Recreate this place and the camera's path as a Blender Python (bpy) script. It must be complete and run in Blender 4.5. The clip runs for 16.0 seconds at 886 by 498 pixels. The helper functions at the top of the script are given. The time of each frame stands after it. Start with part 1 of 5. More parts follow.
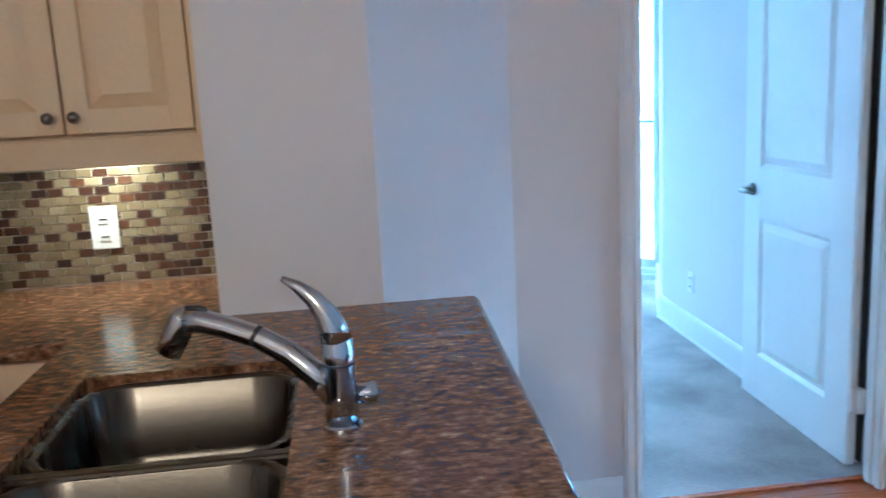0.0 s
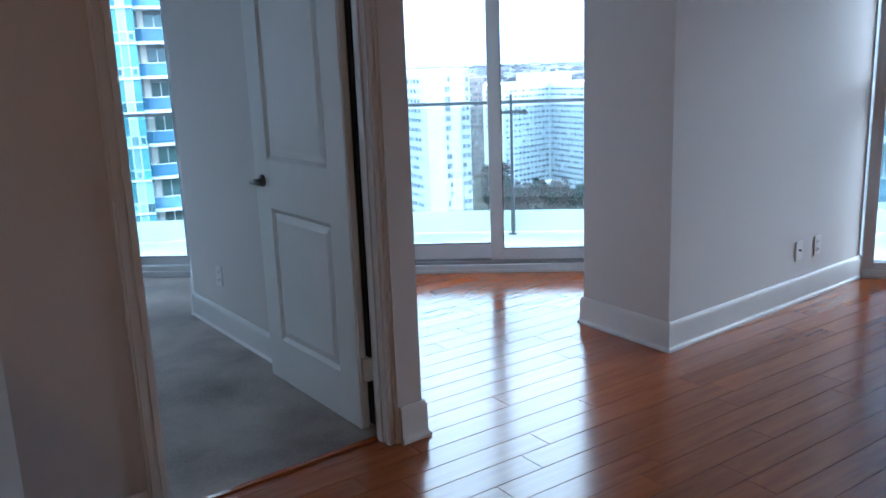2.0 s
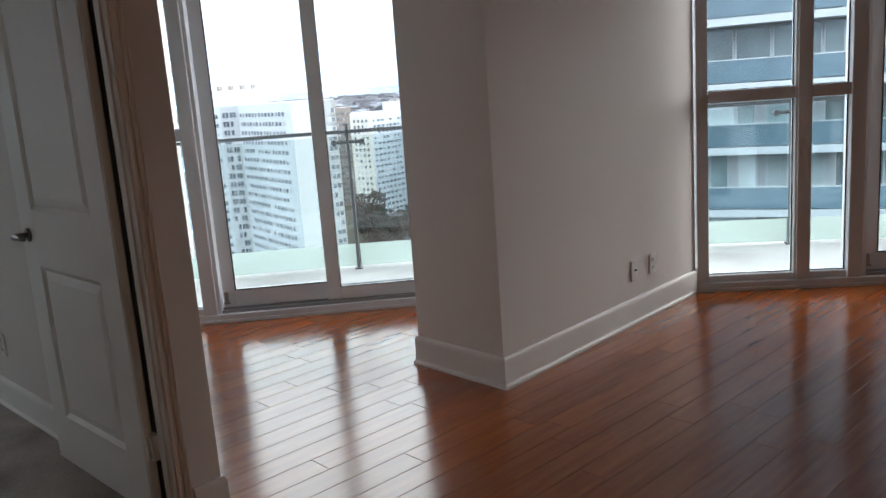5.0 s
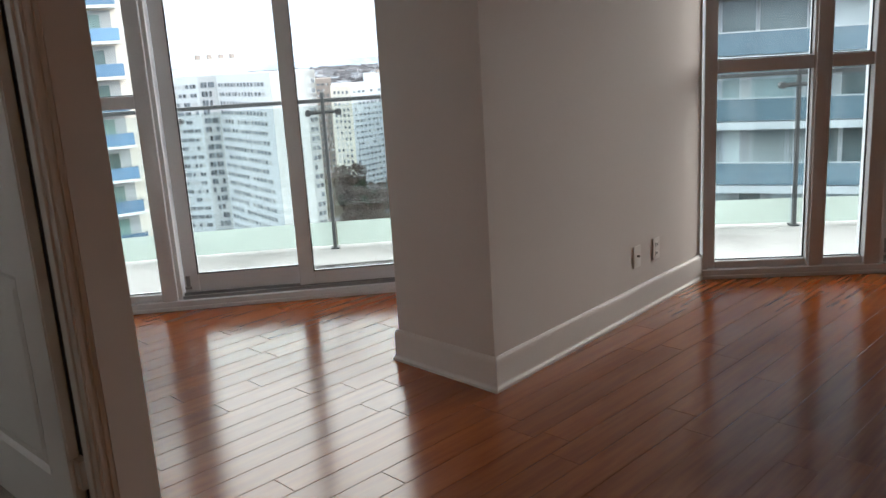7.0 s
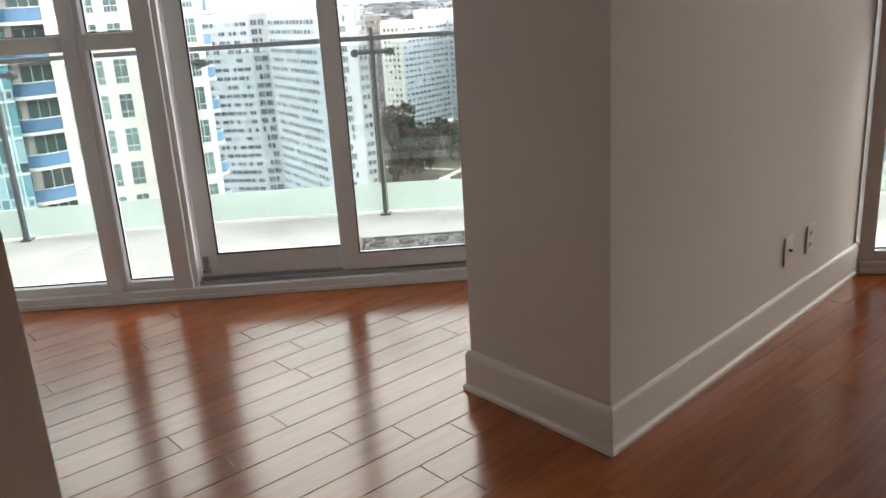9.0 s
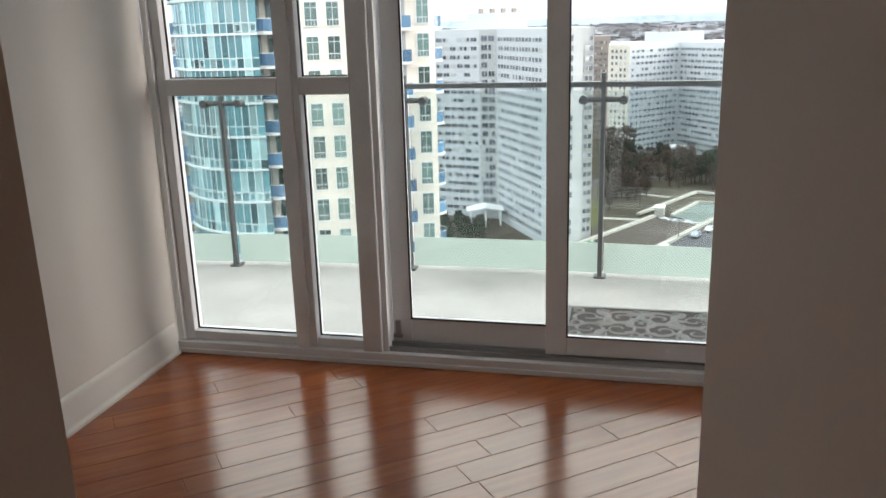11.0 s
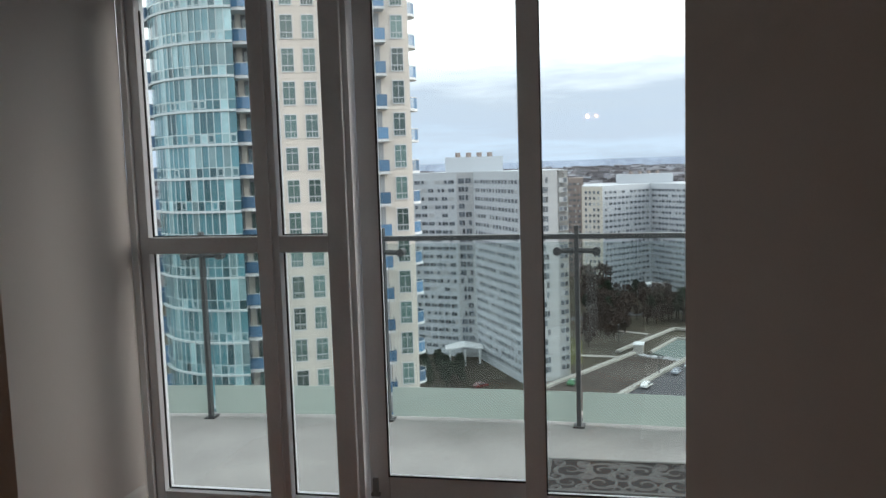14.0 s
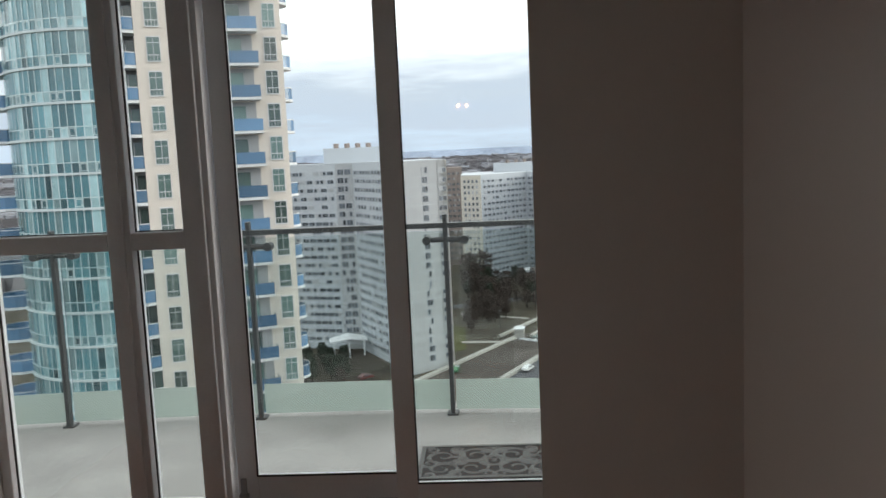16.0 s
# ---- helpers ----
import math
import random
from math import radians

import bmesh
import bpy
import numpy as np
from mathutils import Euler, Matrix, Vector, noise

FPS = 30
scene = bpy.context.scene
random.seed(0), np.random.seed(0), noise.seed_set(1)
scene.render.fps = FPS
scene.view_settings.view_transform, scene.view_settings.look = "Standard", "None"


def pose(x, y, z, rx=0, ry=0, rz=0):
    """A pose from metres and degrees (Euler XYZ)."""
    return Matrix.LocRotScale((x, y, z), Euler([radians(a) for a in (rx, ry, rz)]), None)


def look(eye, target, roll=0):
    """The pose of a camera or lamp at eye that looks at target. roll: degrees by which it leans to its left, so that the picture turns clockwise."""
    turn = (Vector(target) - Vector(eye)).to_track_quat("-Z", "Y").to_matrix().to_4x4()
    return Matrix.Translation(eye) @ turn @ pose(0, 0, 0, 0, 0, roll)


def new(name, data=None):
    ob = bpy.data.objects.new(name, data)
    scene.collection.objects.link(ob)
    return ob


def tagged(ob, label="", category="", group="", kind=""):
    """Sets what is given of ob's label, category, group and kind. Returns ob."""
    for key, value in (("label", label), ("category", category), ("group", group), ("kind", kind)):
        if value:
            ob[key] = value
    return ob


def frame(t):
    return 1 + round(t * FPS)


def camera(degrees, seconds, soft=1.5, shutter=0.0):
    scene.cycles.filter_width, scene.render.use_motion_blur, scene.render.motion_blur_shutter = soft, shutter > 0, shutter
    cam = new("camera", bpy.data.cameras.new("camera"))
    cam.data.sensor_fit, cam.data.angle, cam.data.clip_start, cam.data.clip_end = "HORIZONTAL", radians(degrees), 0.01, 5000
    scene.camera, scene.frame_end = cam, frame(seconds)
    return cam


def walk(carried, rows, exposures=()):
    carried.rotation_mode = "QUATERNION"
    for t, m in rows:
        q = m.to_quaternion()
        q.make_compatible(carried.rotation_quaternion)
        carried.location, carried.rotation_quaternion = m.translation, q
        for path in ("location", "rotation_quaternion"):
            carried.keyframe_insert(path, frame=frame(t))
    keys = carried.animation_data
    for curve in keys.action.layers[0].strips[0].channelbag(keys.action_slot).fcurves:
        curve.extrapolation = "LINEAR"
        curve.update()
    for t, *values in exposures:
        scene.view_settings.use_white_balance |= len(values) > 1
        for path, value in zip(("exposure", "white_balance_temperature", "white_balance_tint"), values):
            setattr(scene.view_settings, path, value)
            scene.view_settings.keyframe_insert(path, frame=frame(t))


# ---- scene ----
cam = camera(57.0, 16.0, shutter=0.3)
PATH = [
    (0, (0.214, 0.075, 1.433), (0.45, 2.026, 1.062), -3.0),
    (0.5, (0.243, 0.028, 1.444), (0.758, 1.916, 1.032), -2.6),
    (1, (0.287, 0.02, 1.442), (1.056, 1.81, 0.99), -2.3),
    (1.5, (0.358, 0.04, 1.427), (1.405, 1.677, 0.953), -3.1),
    (2, (0.387, 0.059, 1.434), (1.585, 1.599, 0.994), -2.2),
    (2.5, (0.408, 0.069, 1.449), (1.622, 1.621, 1.106), -2.3),
    (3, (0.451, 0.085, 1.455), (1.587, 1.709, 1.191), -2.5),
    (3.5, (0.564, 0.132, 1.457), (1.693, 1.766, 1.222), -2.6),
    (4, (0.693, 0.121, 1.461), (1.918, 1.68, 1.196), -3.9),
    (4.5, (0.757, 0.107, 1.436), (2.167, 1.48, 1.082), -4.4),
    (7, (1.13, 0.432, 1.368), (2.578, 1.734, 0.911), -3.5),
    (7.5, (1.261, 0.642, 1.394), (2.768, 1.858, 0.891), -4.6),
    (8, (1.433, 0.893, 1.345), (2.882, 2.151, 0.779), -5.5),
    (8.5, (1.664, 1.036, 1.352), (2.985, 2.44, 0.818), -3.8),
    (9, (1.798, 1.214, 1.321), (3.133, 2.581, 0.732), -3.6),
    (9.5, (1.911, 1.404, 1.37), (3.253, 2.745, 0.74), -3.8),
    (10, (2.016, 1.52, 1.42), (3.095, 3.07, 0.762), -5.0),
    (10.2, (2.108, 1.571, 1.428), (3.086, 3.192, 0.783), -3.8),
    (12.5, (2.121, 1.669, 1.485), (3.121, 3.379, 1.205), -0.7),
    (13, (2.12, 1.654, 1.503), (3.117, 3.373, 1.28), -1.3),
    (13.5, (2.115, 1.635, 1.513), (3.12, 3.354, 1.327), -1.4),
    (14, (2.111, 1.613, 1.525), (3.143, 3.314, 1.329), -1.8),
    (14.5, (2.122, 1.606, 1.522), (3.193, 3.285, 1.339), -2.5),
    (15, (2.143, 1.601, 1.528), (3.275, 3.238, 1.334), -2.5),
    (15.5, (2.162, 1.594, 1.529), (3.367, 3.176, 1.313), -2.5),
    (16, (2.184, 1.589, 1.521), (3.449, 3.121, 1.291), -2.6),
]
SKY = 1.7
EXPOSURES = [(0.0, 4.08, 3560, -9), (0.5, 3.82, 3580, -8), (1.0, 3.12, 3800, -4), (1.5, 2.36, 4180, 1), (2.0, 1.9, 4650, 4), (2.5, 1.65, 5050, 7), (3.0, 1.45, 5450, 9), (4.5, 1.22, 6000, 11), (7.0, 1.22, 6500, 12),
             (9.0, 1.32, 6800, 12), (10.2, 1.18, 6800, 12), (12.5, 0.35, 6500, 12), (13.5, 0.02, 6450, 12), (14.5, -0.05, 6500, 12), (16.0, -0.05, 6700, 13)]
walk(cam, [(t, look(eye, target, roll)) for t, eye, target, roll in PATH], EXPOSURES)

# ---- world and sun: an overcast day with a grey cloud bank low in the sky ----
SUN_EL, SUN_AZ = radians(16), radians(124)
world = bpy.data.worlds.new("overcast_sky")
scene.world = world
world.use_nodes = True
wt = world.node_tree
wt.nodes.clear()


def wnode(kind, **kw):
    nd = wt.nodes.new(kind)
    for k, v in kw.items():
        nd.inputs[k].default_value = v
    return nd


sky = wt.nodes.new("ShaderNodeTexSky")
sky.sky_type, sky.sun_disc, sky.sun_elevation, sky.sun_rotation = "NISHITA", False, SUN_EL, SUN_AZ
tc = wt.nodes.new("ShaderNodeTexCoord")
sep = wt.nodes.new("ShaderNodeSeparateXYZ")
wt.links.new(tc.outputs["Generated"], sep.inputs[0])
mp = wt.nodes.new("ShaderNodeMapping")
mp.inputs["Scale"].default_value = (2.2, 2.2, 17.0)
wt.links.new(tc.outputs["Generated"], mp.inputs[0])
cl = wnode("ShaderNodeTexNoise", Scale=2.4, Detail=7.0, Roughness=0.58)
wt.links.new(mp.outputs[0], cl.inputs["Vector"])
add = wt.nodes.new("ShaderNodeMath")
add.operation = "MULTIPLY_ADD"
wt.links.new(cl.outputs[0], add.inputs[0])
add.inputs[1].default_value = 0.11
wt.links.new(sep.outputs["Z"], add.inputs[2])
ramp = wt.nodes.new("ShaderNodeValToRGB")
wt.links.new(add.outputs[0], ramp.inputs[0])
cr = ramp.color_ramp
cr.elements[0].position, cr.elements[0].color = 0.0, (0.40, 0.47, 0.58, 1)
cr.elements[1].position, cr.elements[1].color = 0.32, (1.30, 1.33, 1.36, 1)
for pos, col in ((0.052, (0.40, 0.48, 0.60, 1)), (0.075, (0.50, 0.61, 0.76, 1)), (0.10, (0.44, 0.52, 0.65, 1)),
                 (0.135, (0.46, 0.53, 0.64, 1)), (0.165, (0.74, 0.80, 0.88, 1)), (0.20, (1.20, 1.23, 1.26, 1))):
    e = cr.elements.new(pos)
    e.color = col
nis = wt.nodes.new("ShaderNodeMix")
nis.data_type, nis.blend_type = "RGBA", "MULTIPLY"
nis.inputs["Factor"].default_value = 1.0
wt.links.new(sky.outputs[0], nis.inputs[6])
nis.inputs[7].default_value = (0.10, 0.10, 0.10, 1)
cover = wt.nodes.new("ShaderNodeMix")
cover.data_type = "RGBA"
cover.inputs["Factor"].default_value = 0.9
wt.links.new(nis.outputs[2], cover.inputs[6])
wt.links.new(ramp.outputs[0], cover.inputs[7])
bg = wt.nodes.new("ShaderNodeBackground")
bg.inputs[1].default_value = SKY
wt.links.new(cover.outputs[2], bg.inputs[0])
wo = wt.nodes.new("ShaderNodeOutputWorld")
wt.links.new(bg.outputs[0], wo.inputs[0])


def lamp(name, kind, m, energy, color, **kw):
    data = bpy.data.lights.new(name, kind)
    data.energy, data.color = energy, color
    for k, v in kw.items():
        if k == "angle":
            data.angle = v
        elif k == "size":
            data.size = v
        elif k == "radius":
            data.shadow_soft_size = v
        elif k == "spot":
            data.spot_size, data.spot_blend = v, 0.6
    ob = new(name, data)
    ob.matrix_world = m
    return ob


sun_way = Vector((math.sin(SUN_AZ) * math.cos(SUN_EL), math.cos(SUN_AZ) * math.cos(SUN_EL), math.sin(SUN_EL)))
lamp("sun", "SUN", look(sun_way * 50, (0, 0, 0)), 2.1, (1.0, 0.95, 0.88), angle=radians(40))
WARM = (1.0, 0.54, 0.24)
lamp("kitchen_track_glow", "POINT", pose(-0.46, -0.82, 2.10), 2.3, WARM, radius=0.012)
lamp("kitchen_track_glow", "POINT", pose(-0.38, -0.89, 2.10), 2.3, WARM, radius=0.012)
lamp("under_cabinet_glow", "SPOT", look((-0.44, 2.44, 1.34), (-0.44, 2.56, 0.95)), 0.65, (1.0, 0.62, 0.28), radius=0.03, spot=radians(150))

# ---- materials ----
MATS = {}


def surface(name, color, rough=0.5, metal=0.0, var=0.12, scale=6.0, fine=60.0, bump=0.05, spec=0.5, stretch=(1, 1, 1),
            island=0.0, item=0.0, coat=0.0, roughvar=0.08):
    """A painted, stone, metal or woven surface: colour varied at two scales, worn gloss and fine relief."""
    m = bpy.data.materials.new(name)
    m.use_nodes = True
    nt = m.node_tree
    bs = nt.nodes["Principled BSDF"]
    bs.inputs["Metallic"].default_value = metal
    bs.inputs["Specular IOR Level"].default_value = spec
    bs.inputs["Coat Weight"].default_value = coat
    co = nt.nodes.new("ShaderNodeTexCoord")
    mapp = nt.nodes.new("ShaderNodeMapping")
    mapp.inputs["Scale"].default_value = stretch
    nt.links.new(co.outputs["Object"], mapp.inputs[0])
    n1 = nt.nodes.new("ShaderNodeTexNoise")
    n1.inputs["Scale"].default_value, n1.inputs["Detail"].default_value = scale, 4
    n2 = nt.nodes.new("ShaderNodeTexNoise")
    n2.inputs["Scale"].default_value, n2.inputs["Detail"].default_value = fine, 3
    for nd in (n1, n2):
        nt.links.new(mapp.outputs[0], nd.inputs["Vector"])
    mx = nt.nodes.new("ShaderNodeMix")
    mx.inputs["Factor"].default_value = 0.4
    nt.links.new(n1.outputs[0], mx.inputs[2])
    nt.links.new(n2.outputs[0], mx.inputs[3])
    rmp = nt.nodes.new("ShaderNodeValToRGB")
    lo, hi = 1 - var, 1 + var
    rmp.color_ramp.elements[0].position, rmp.color_ramp.elements[1].position = 0.3, 0.7
    rmp.color_ramp.elements[0].color = (*[c * lo for c in color], 1)
    rmp.color_ramp.elements[1].color = (*[min(1, c * hi) for c in color], 1)
    nt.links.new(mx.outputs[0], rmp.inputs[0])
    out = rmp.outputs[0]
    if island or item:
        hsv = nt.nodes.new("ShaderNodeHueSaturation")
        src = nt.nodes.new("ShaderNodeNewGeometry" if island else "ShaderNodeObjectInfo")
        mr = nt.nodes.new("ShaderNodeMapRange")
        mr.inputs["To Min"].default_value, mr.inputs["To Max"].default_value = 1 - (island or item), 1 + (island or item)
        nt.links.new(src.outputs["Random Per Island" if island else "Random"], mr.inputs[0])
        nt.links.new(mr.outputs[0], hsv.inputs["Value"])
        nt.links.new(out, hsv.inputs["Color"])
        out = hsv.outputs[0]
    nt.links.new(out, bs.inputs["Base Color"])
    rr = nt.nodes.new("ShaderNodeMapRange")
    rr.inputs["To Min"].default_value, rr.inputs["To Max"].default_value = max(0.02, rough - roughvar), min(1, rough + roughvar)
    nt.links.new(n1.outputs[0], rr.inputs[0])
    nt.links.new(rr.outputs[0], bs.inputs["Roughness"])
    if bump:
        bp = nt.nodes.new("ShaderNodeBump")
        bp.inputs["Strength"].default_value, bp.inputs["Distance"].default_value = bump, 0.01
        nt.links.new(n2.outputs[0], bp.inputs["Height"])
        nt.links.new(bp.outputs[0], bs.inputs["Normal"])
    MATS[name] = m
    return m


def glass(name, tint, gloss=1.0, opaque=0.0):
    """Thin clear pane: see-through with a mirror sheen that grows at grazing angles."""
    m = bpy.data.materials.new(name)
    m.use_nodes = True
    nt = m.node_tree
    nt.nodes.clear()
    tr = nt.nodes.new("ShaderNodeBsdfTransparent")
    tr.inputs[0].default_value = (*tint, 1)
    gl = nt.nodes.new("ShaderNodeBsdfGlossy")
    gl.inputs["Roughness"].default_value = 0.02
    fr = nt.nodes.new("ShaderNodeFresnel")
    fr.inputs[0].default_value = 1.45
    mu = nt.nodes.new("ShaderNodeMath")
    mu.operation = "MULTIPLY"
    mu.inputs[1].default_value = gloss
    nt.links.new(fr.outputs[0], mu.inputs[0])
    mx = nt.nodes.new("ShaderNodeMixShader")
    nt.links.new(mu.outputs[0], mx.inputs[0])
    nt.links.new(tr.outputs[0], mx.inputs[1])
    nt.links.new(gl.outputs[0], mx.inputs[2])
    out = nt.nodes.new("ShaderNodeOutputMaterial")
    nt.links.new(mx.outputs[0], out.inputs[0])
    return m


def wood_floor(name):
    """Cherry-stained boards: long grain, board-to-board colour, satin lacquer."""
    m = bpy.data.materials.new(name)
    m.use_nodes = True
    nt = m.node_tree
    bs = nt.nodes["Principled BSDF"]
    co = nt.nodes.new("ShaderNodeTexCoord")
    oi = nt.nodes.new("ShaderNodeObjectInfo")
    ge = nt.nodes.new("ShaderNodeNewGeometry")
    av = nt.nodes.new("ShaderNodeVectorMath")
    av.operation = "MULTIPLY_ADD"
    cmb = nt.nodes.new("ShaderNodeCombineXYZ")
    for k in range(3):
        nt.links.new(oi.outputs["Random"], cmb.inputs[k])
    nt.links.new(cmb.outputs[0], av.inputs[0])
    av.inputs[1].default_value = (31, 17, 7)
    nt.links.new(co.outputs["Object"], av.inputs[2])
    mapp = nt.nodes.new("ShaderNodeMapping")
    mapp.inputs["Scale"].default_value = (1.6, 22.0, 4.0)
    nt.links.new(av.outputs[0], mapp.inputs[0])
    gr = nt.nodes.new("ShaderNodeTexNoise")
    gr.inputs["Scale"].default_value, gr.inputs["Detail"].default_value, gr.inputs["Roughness"].default_value = 1.6, 6, 0.62
    nt.links.new(mapp.outputs[0], gr.inputs["Vector"])
    rmp = nt.nodes.new("ShaderNodeValToRGB")
    for e, (p, c) in zip(rmp.color_ramp.elements, ((0.28, (0.225, 0.050, 0.0095, 1)), (0.74, (0.335, 0.094, 0.019, 1)))):
        e.position, e.color = p, c
    nt.links.new(gr.outputs[0], rmp.inputs[0])
    hsv = nt.nodes.new("ShaderNodeHueSaturation")
    mr = nt.nodes.new("ShaderNodeMapRange")
    mr.inputs["To Min"].default_value, mr.inputs["To Max"].default_value = 0.88, 1.12
    both = nt.nodes.new("ShaderNodeMath")
    both.operation = "ADD"
    nt.links.new(oi.outputs["Random"], both.inputs[0])
    nt.links.new(ge.outputs["Random Per Island"], both.inputs[1])
    wrap = nt.nodes.new("ShaderNodeMath")
    wrap.operation = "FRACT"
    nt.links.new(both.outputs[0], wrap.inputs[0])
    nt.links.new(wrap.outputs[0], mr.inputs[0])
    nt.links.new(mr.outputs[0], hsv.inputs["Value"])
    nt.links.new(rmp.outputs[0], hsv.inputs["Color"])
    nt.links.new(hsv.outputs[0], bs.inputs["Base Color"])
    wr = nt.nodes.new("ShaderNodeTexNoise")
    wr.inputs["Scale"].default_value = 3.0
    nt.links.new(co.outputs["Object"], wr.inputs["Vector"])
    rr = nt.nodes.new("ShaderNodeMapRange")
    rr.inputs["To Min"].default_value, rr.inputs["To Max"].default_value = 0.15, 0.22
    nt.links.new(wr.outputs[0], rr.inputs[0])
    nt.links.new(rr.outputs[0], bs.inputs["Roughness"])
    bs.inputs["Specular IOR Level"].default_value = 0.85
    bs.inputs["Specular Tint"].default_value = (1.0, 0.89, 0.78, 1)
    bp = nt.nodes.new("ShaderNodeBump")
    bp.inputs["Strength"].default_value, bp.inputs["Distance"].default_value = 0.015, 0.001
    nt.links.new(gr.outputs[0], bp.inputs["Height"])
    nt.links.new(bp.outputs[0], bs.inputs["Normal"])
    return m


def tile_mix(name, colors, rough=0.25):
    """Glazed mosaic whose colour is picked tile by tile."""
    m = surface(name, (0.3, 0.25, 0.2), rough, var=0.2, scale=25, bump=0.03)
    nt = m.node_tree
    bs = nt.nodes["Principled BSDF"]
    oi = nt.nodes.new("ShaderNodeObjectInfo")
    rmp = nt.nodes.new("ShaderNodeValToRGB")
    rmp.color_ramp.interpolation = "CONSTANT"
    els = rmp.color_ramp.elements
    while len(els) < len(colors):
        els.new(0.5)
    for k, c in enumerate(colors):
        els[k].position, els[k].color = k / len(colors), (*c, 1)
    nt.links.new(oi.outputs["Random"], rmp.inputs[0])
    mx = nt.nodes.new("ShaderNodeMix")
    mx.data_type, mx.blend_type = "RGBA", "MULTIPLY"
    mx.inputs["Factor"].default_value = 0.5
    nz = nt.nodes.new("ShaderNodeTexNoise")
    nz.inputs["Scale"].default_value = 70
    nt.links.new(rmp.outputs[0], mx.inputs[6])
    nt.links.new(nz.outputs["Color"], mx.inputs[7])
    nt.links.new(mx.outputs[2], bs.inputs["Base Color"])
    return m


def granite(name):
    m = surface(name, (0.2, 0.1, 0.06), 0.16, bump=0.0, spec=0.5)
    nt = m.node_tree
    bs = nt.nodes["Principled BSDF"]
    co = nt.nodes.new("ShaderNodeTexCoord")
    mapp = nt.nodes.new("ShaderNodeMapping")
    mapp.inputs["Scale"].default_value = (1.0, 2.0, 1.0)
    nt.links.new(co.outputs["Object"], mapp.inputs[0])
    nz = nt.nodes.new("ShaderNodeTexNoise")
    nz.inputs["Scale"].default_value, nz.inputs["Detail"].default_value, nz.inputs["Roughness"].default_value = 30, 6, 0.72
    nt.links.new(mapp.outputs[0], nz.inputs["Vector"])
    rmp = nt.nodes.new("ShaderNodeValToRGB")
    els = rmp.color_ramp.elements
    els[0].position, els[0].color = 0.34, (0.025, 0.014, 0.008, 1)
    els[1].position, els[1].color = 0.70, (0.52, 0.34, 0.15, 1)
    for p, c in ((0.43, (0.105, 0.049, 0.023, 1)), (0.52, (0.20, 0.094, 0.038, 1)), (0.60, (0.31, 0.165, 0.068, 1))):
        e = els.new(p)
        e.color = c
    nt.links.new(nz.outputs[0], rmp.inputs[0])
    nt.links.new(rmp.outputs[0], bs.inputs["Base Color"])
    return m


def frosted(name):
    """White hatched print on glass that glows softly with the light behind it."""
    m = bpy.data.materials.new(name)
    m.use_nodes = True
    nt = m.node_tree
    nt.nodes.clear()
    co = nt.nodes.new("ShaderNodeTexCoord")
    slant = nt.nodes.new("ShaderNodeVectorMath")
    slant.operation = "DOT_PRODUCT"
    slant.inputs[1].default_value = (190.0, -190.0, 300.0)
    nt.links.new(co.outputs["Object"], slant.inputs[0])
    wave = nt.nodes.new("ShaderNodeMath")
    wave.operation = "SINE"
    nt.links.new(slant.outputs["Value"], wave.inputs[0])
    rmp = nt.nodes.new("ShaderNodeValToRGB")
    for e, (p, c) in zip(rmp.color_ramp.elements, ((0.0, (0.66, 0.76, 0.71, 1)), (0.75, (0.84, 0.90, 0.865, 1)))):
        e.position, e.color = p, c
    nt.links.new(wave.outputs[0], rmp.inputs[0])
    df = nt.nodes.new("ShaderNodeBsdfDiffuse")
    tl = nt.nodes.new("ShaderNodeBsdfTranslucent")
    for nd in (df, tl):
        nt.links.new(rmp.outputs[0], nd.inputs[0])
    mx = nt.nodes.new("ShaderNodeMixShader")
    mx.inputs[0].default_value = 0.5
    nt.links.new(df.outputs[0], mx.inputs[1])
    nt.links.new(tl.outputs[0], mx.inputs[2])
    tp = nt.nodes.new("ShaderNodeBsdfTransparent")
    m2 = nt.nodes.new("ShaderNodeMixShader")
    m2.inputs[0].default_value = 0.22
    nt.links.new(mx.outputs[0], m2.inputs[1])
    nt.links.new(tp.outputs[0], m2.inputs[2])
    out = nt.nodes.new("ShaderNodeOutputMaterial")
    nt.links.new(m2.outputs[0], out.inputs[0])
    return m


def glow(name, color, strength):
    m = bpy.data.materials.new(name)
    m.use_nodes = True
    bs = m.node_tree.nodes["Principled BSDF"]
    bs.inputs["Emission Color"].default_value, bs.inputs["Emission Strength"].default_value = (*color, 1), strength
    return m


PAINT = surface("wall_paint", (0.72, 0.69, 0.66), 0.62, var=0.03, scale=1.5, fine=220, bump=0.04, spec=0.3)
TRIM = surface("trim_paint", (0.77, 0.765, 0.74), 0.38, var=0.03, scale=4, fine=120, bump=0.03)
DOORPAINT = surface("door_paint", (0.80, 0.80, 0.77), 0.42, var=0.03, scale=3, fine=160, bump=0.03)
CEILP = surface("ceiling_paint", (0.80, 0.79, 0.77), 0.85, var=0.03, scale=3, fine=400, bump=0.15)
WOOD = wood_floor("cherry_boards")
JOINT = surface("board_joint", (0.05, 0.018, 0.008), 0.6)
CARPET = surface("bedroom_carpet", (0.44, 0.40, 0.365), 0.95, var=0.5, scale=2.4, fine=260, bump=0.6, spec=0.1)
ALU = surface("window_aluminium", (0.78, 0.80, 0.82), 0.36, metal=0.0, var=0.05, scale=5, fine=90, bump=0.02)
ALU_DARK = surface("track_aluminium", (0.34, 0.35, 0.36), 0.4, metal=0.3, var=0.08)
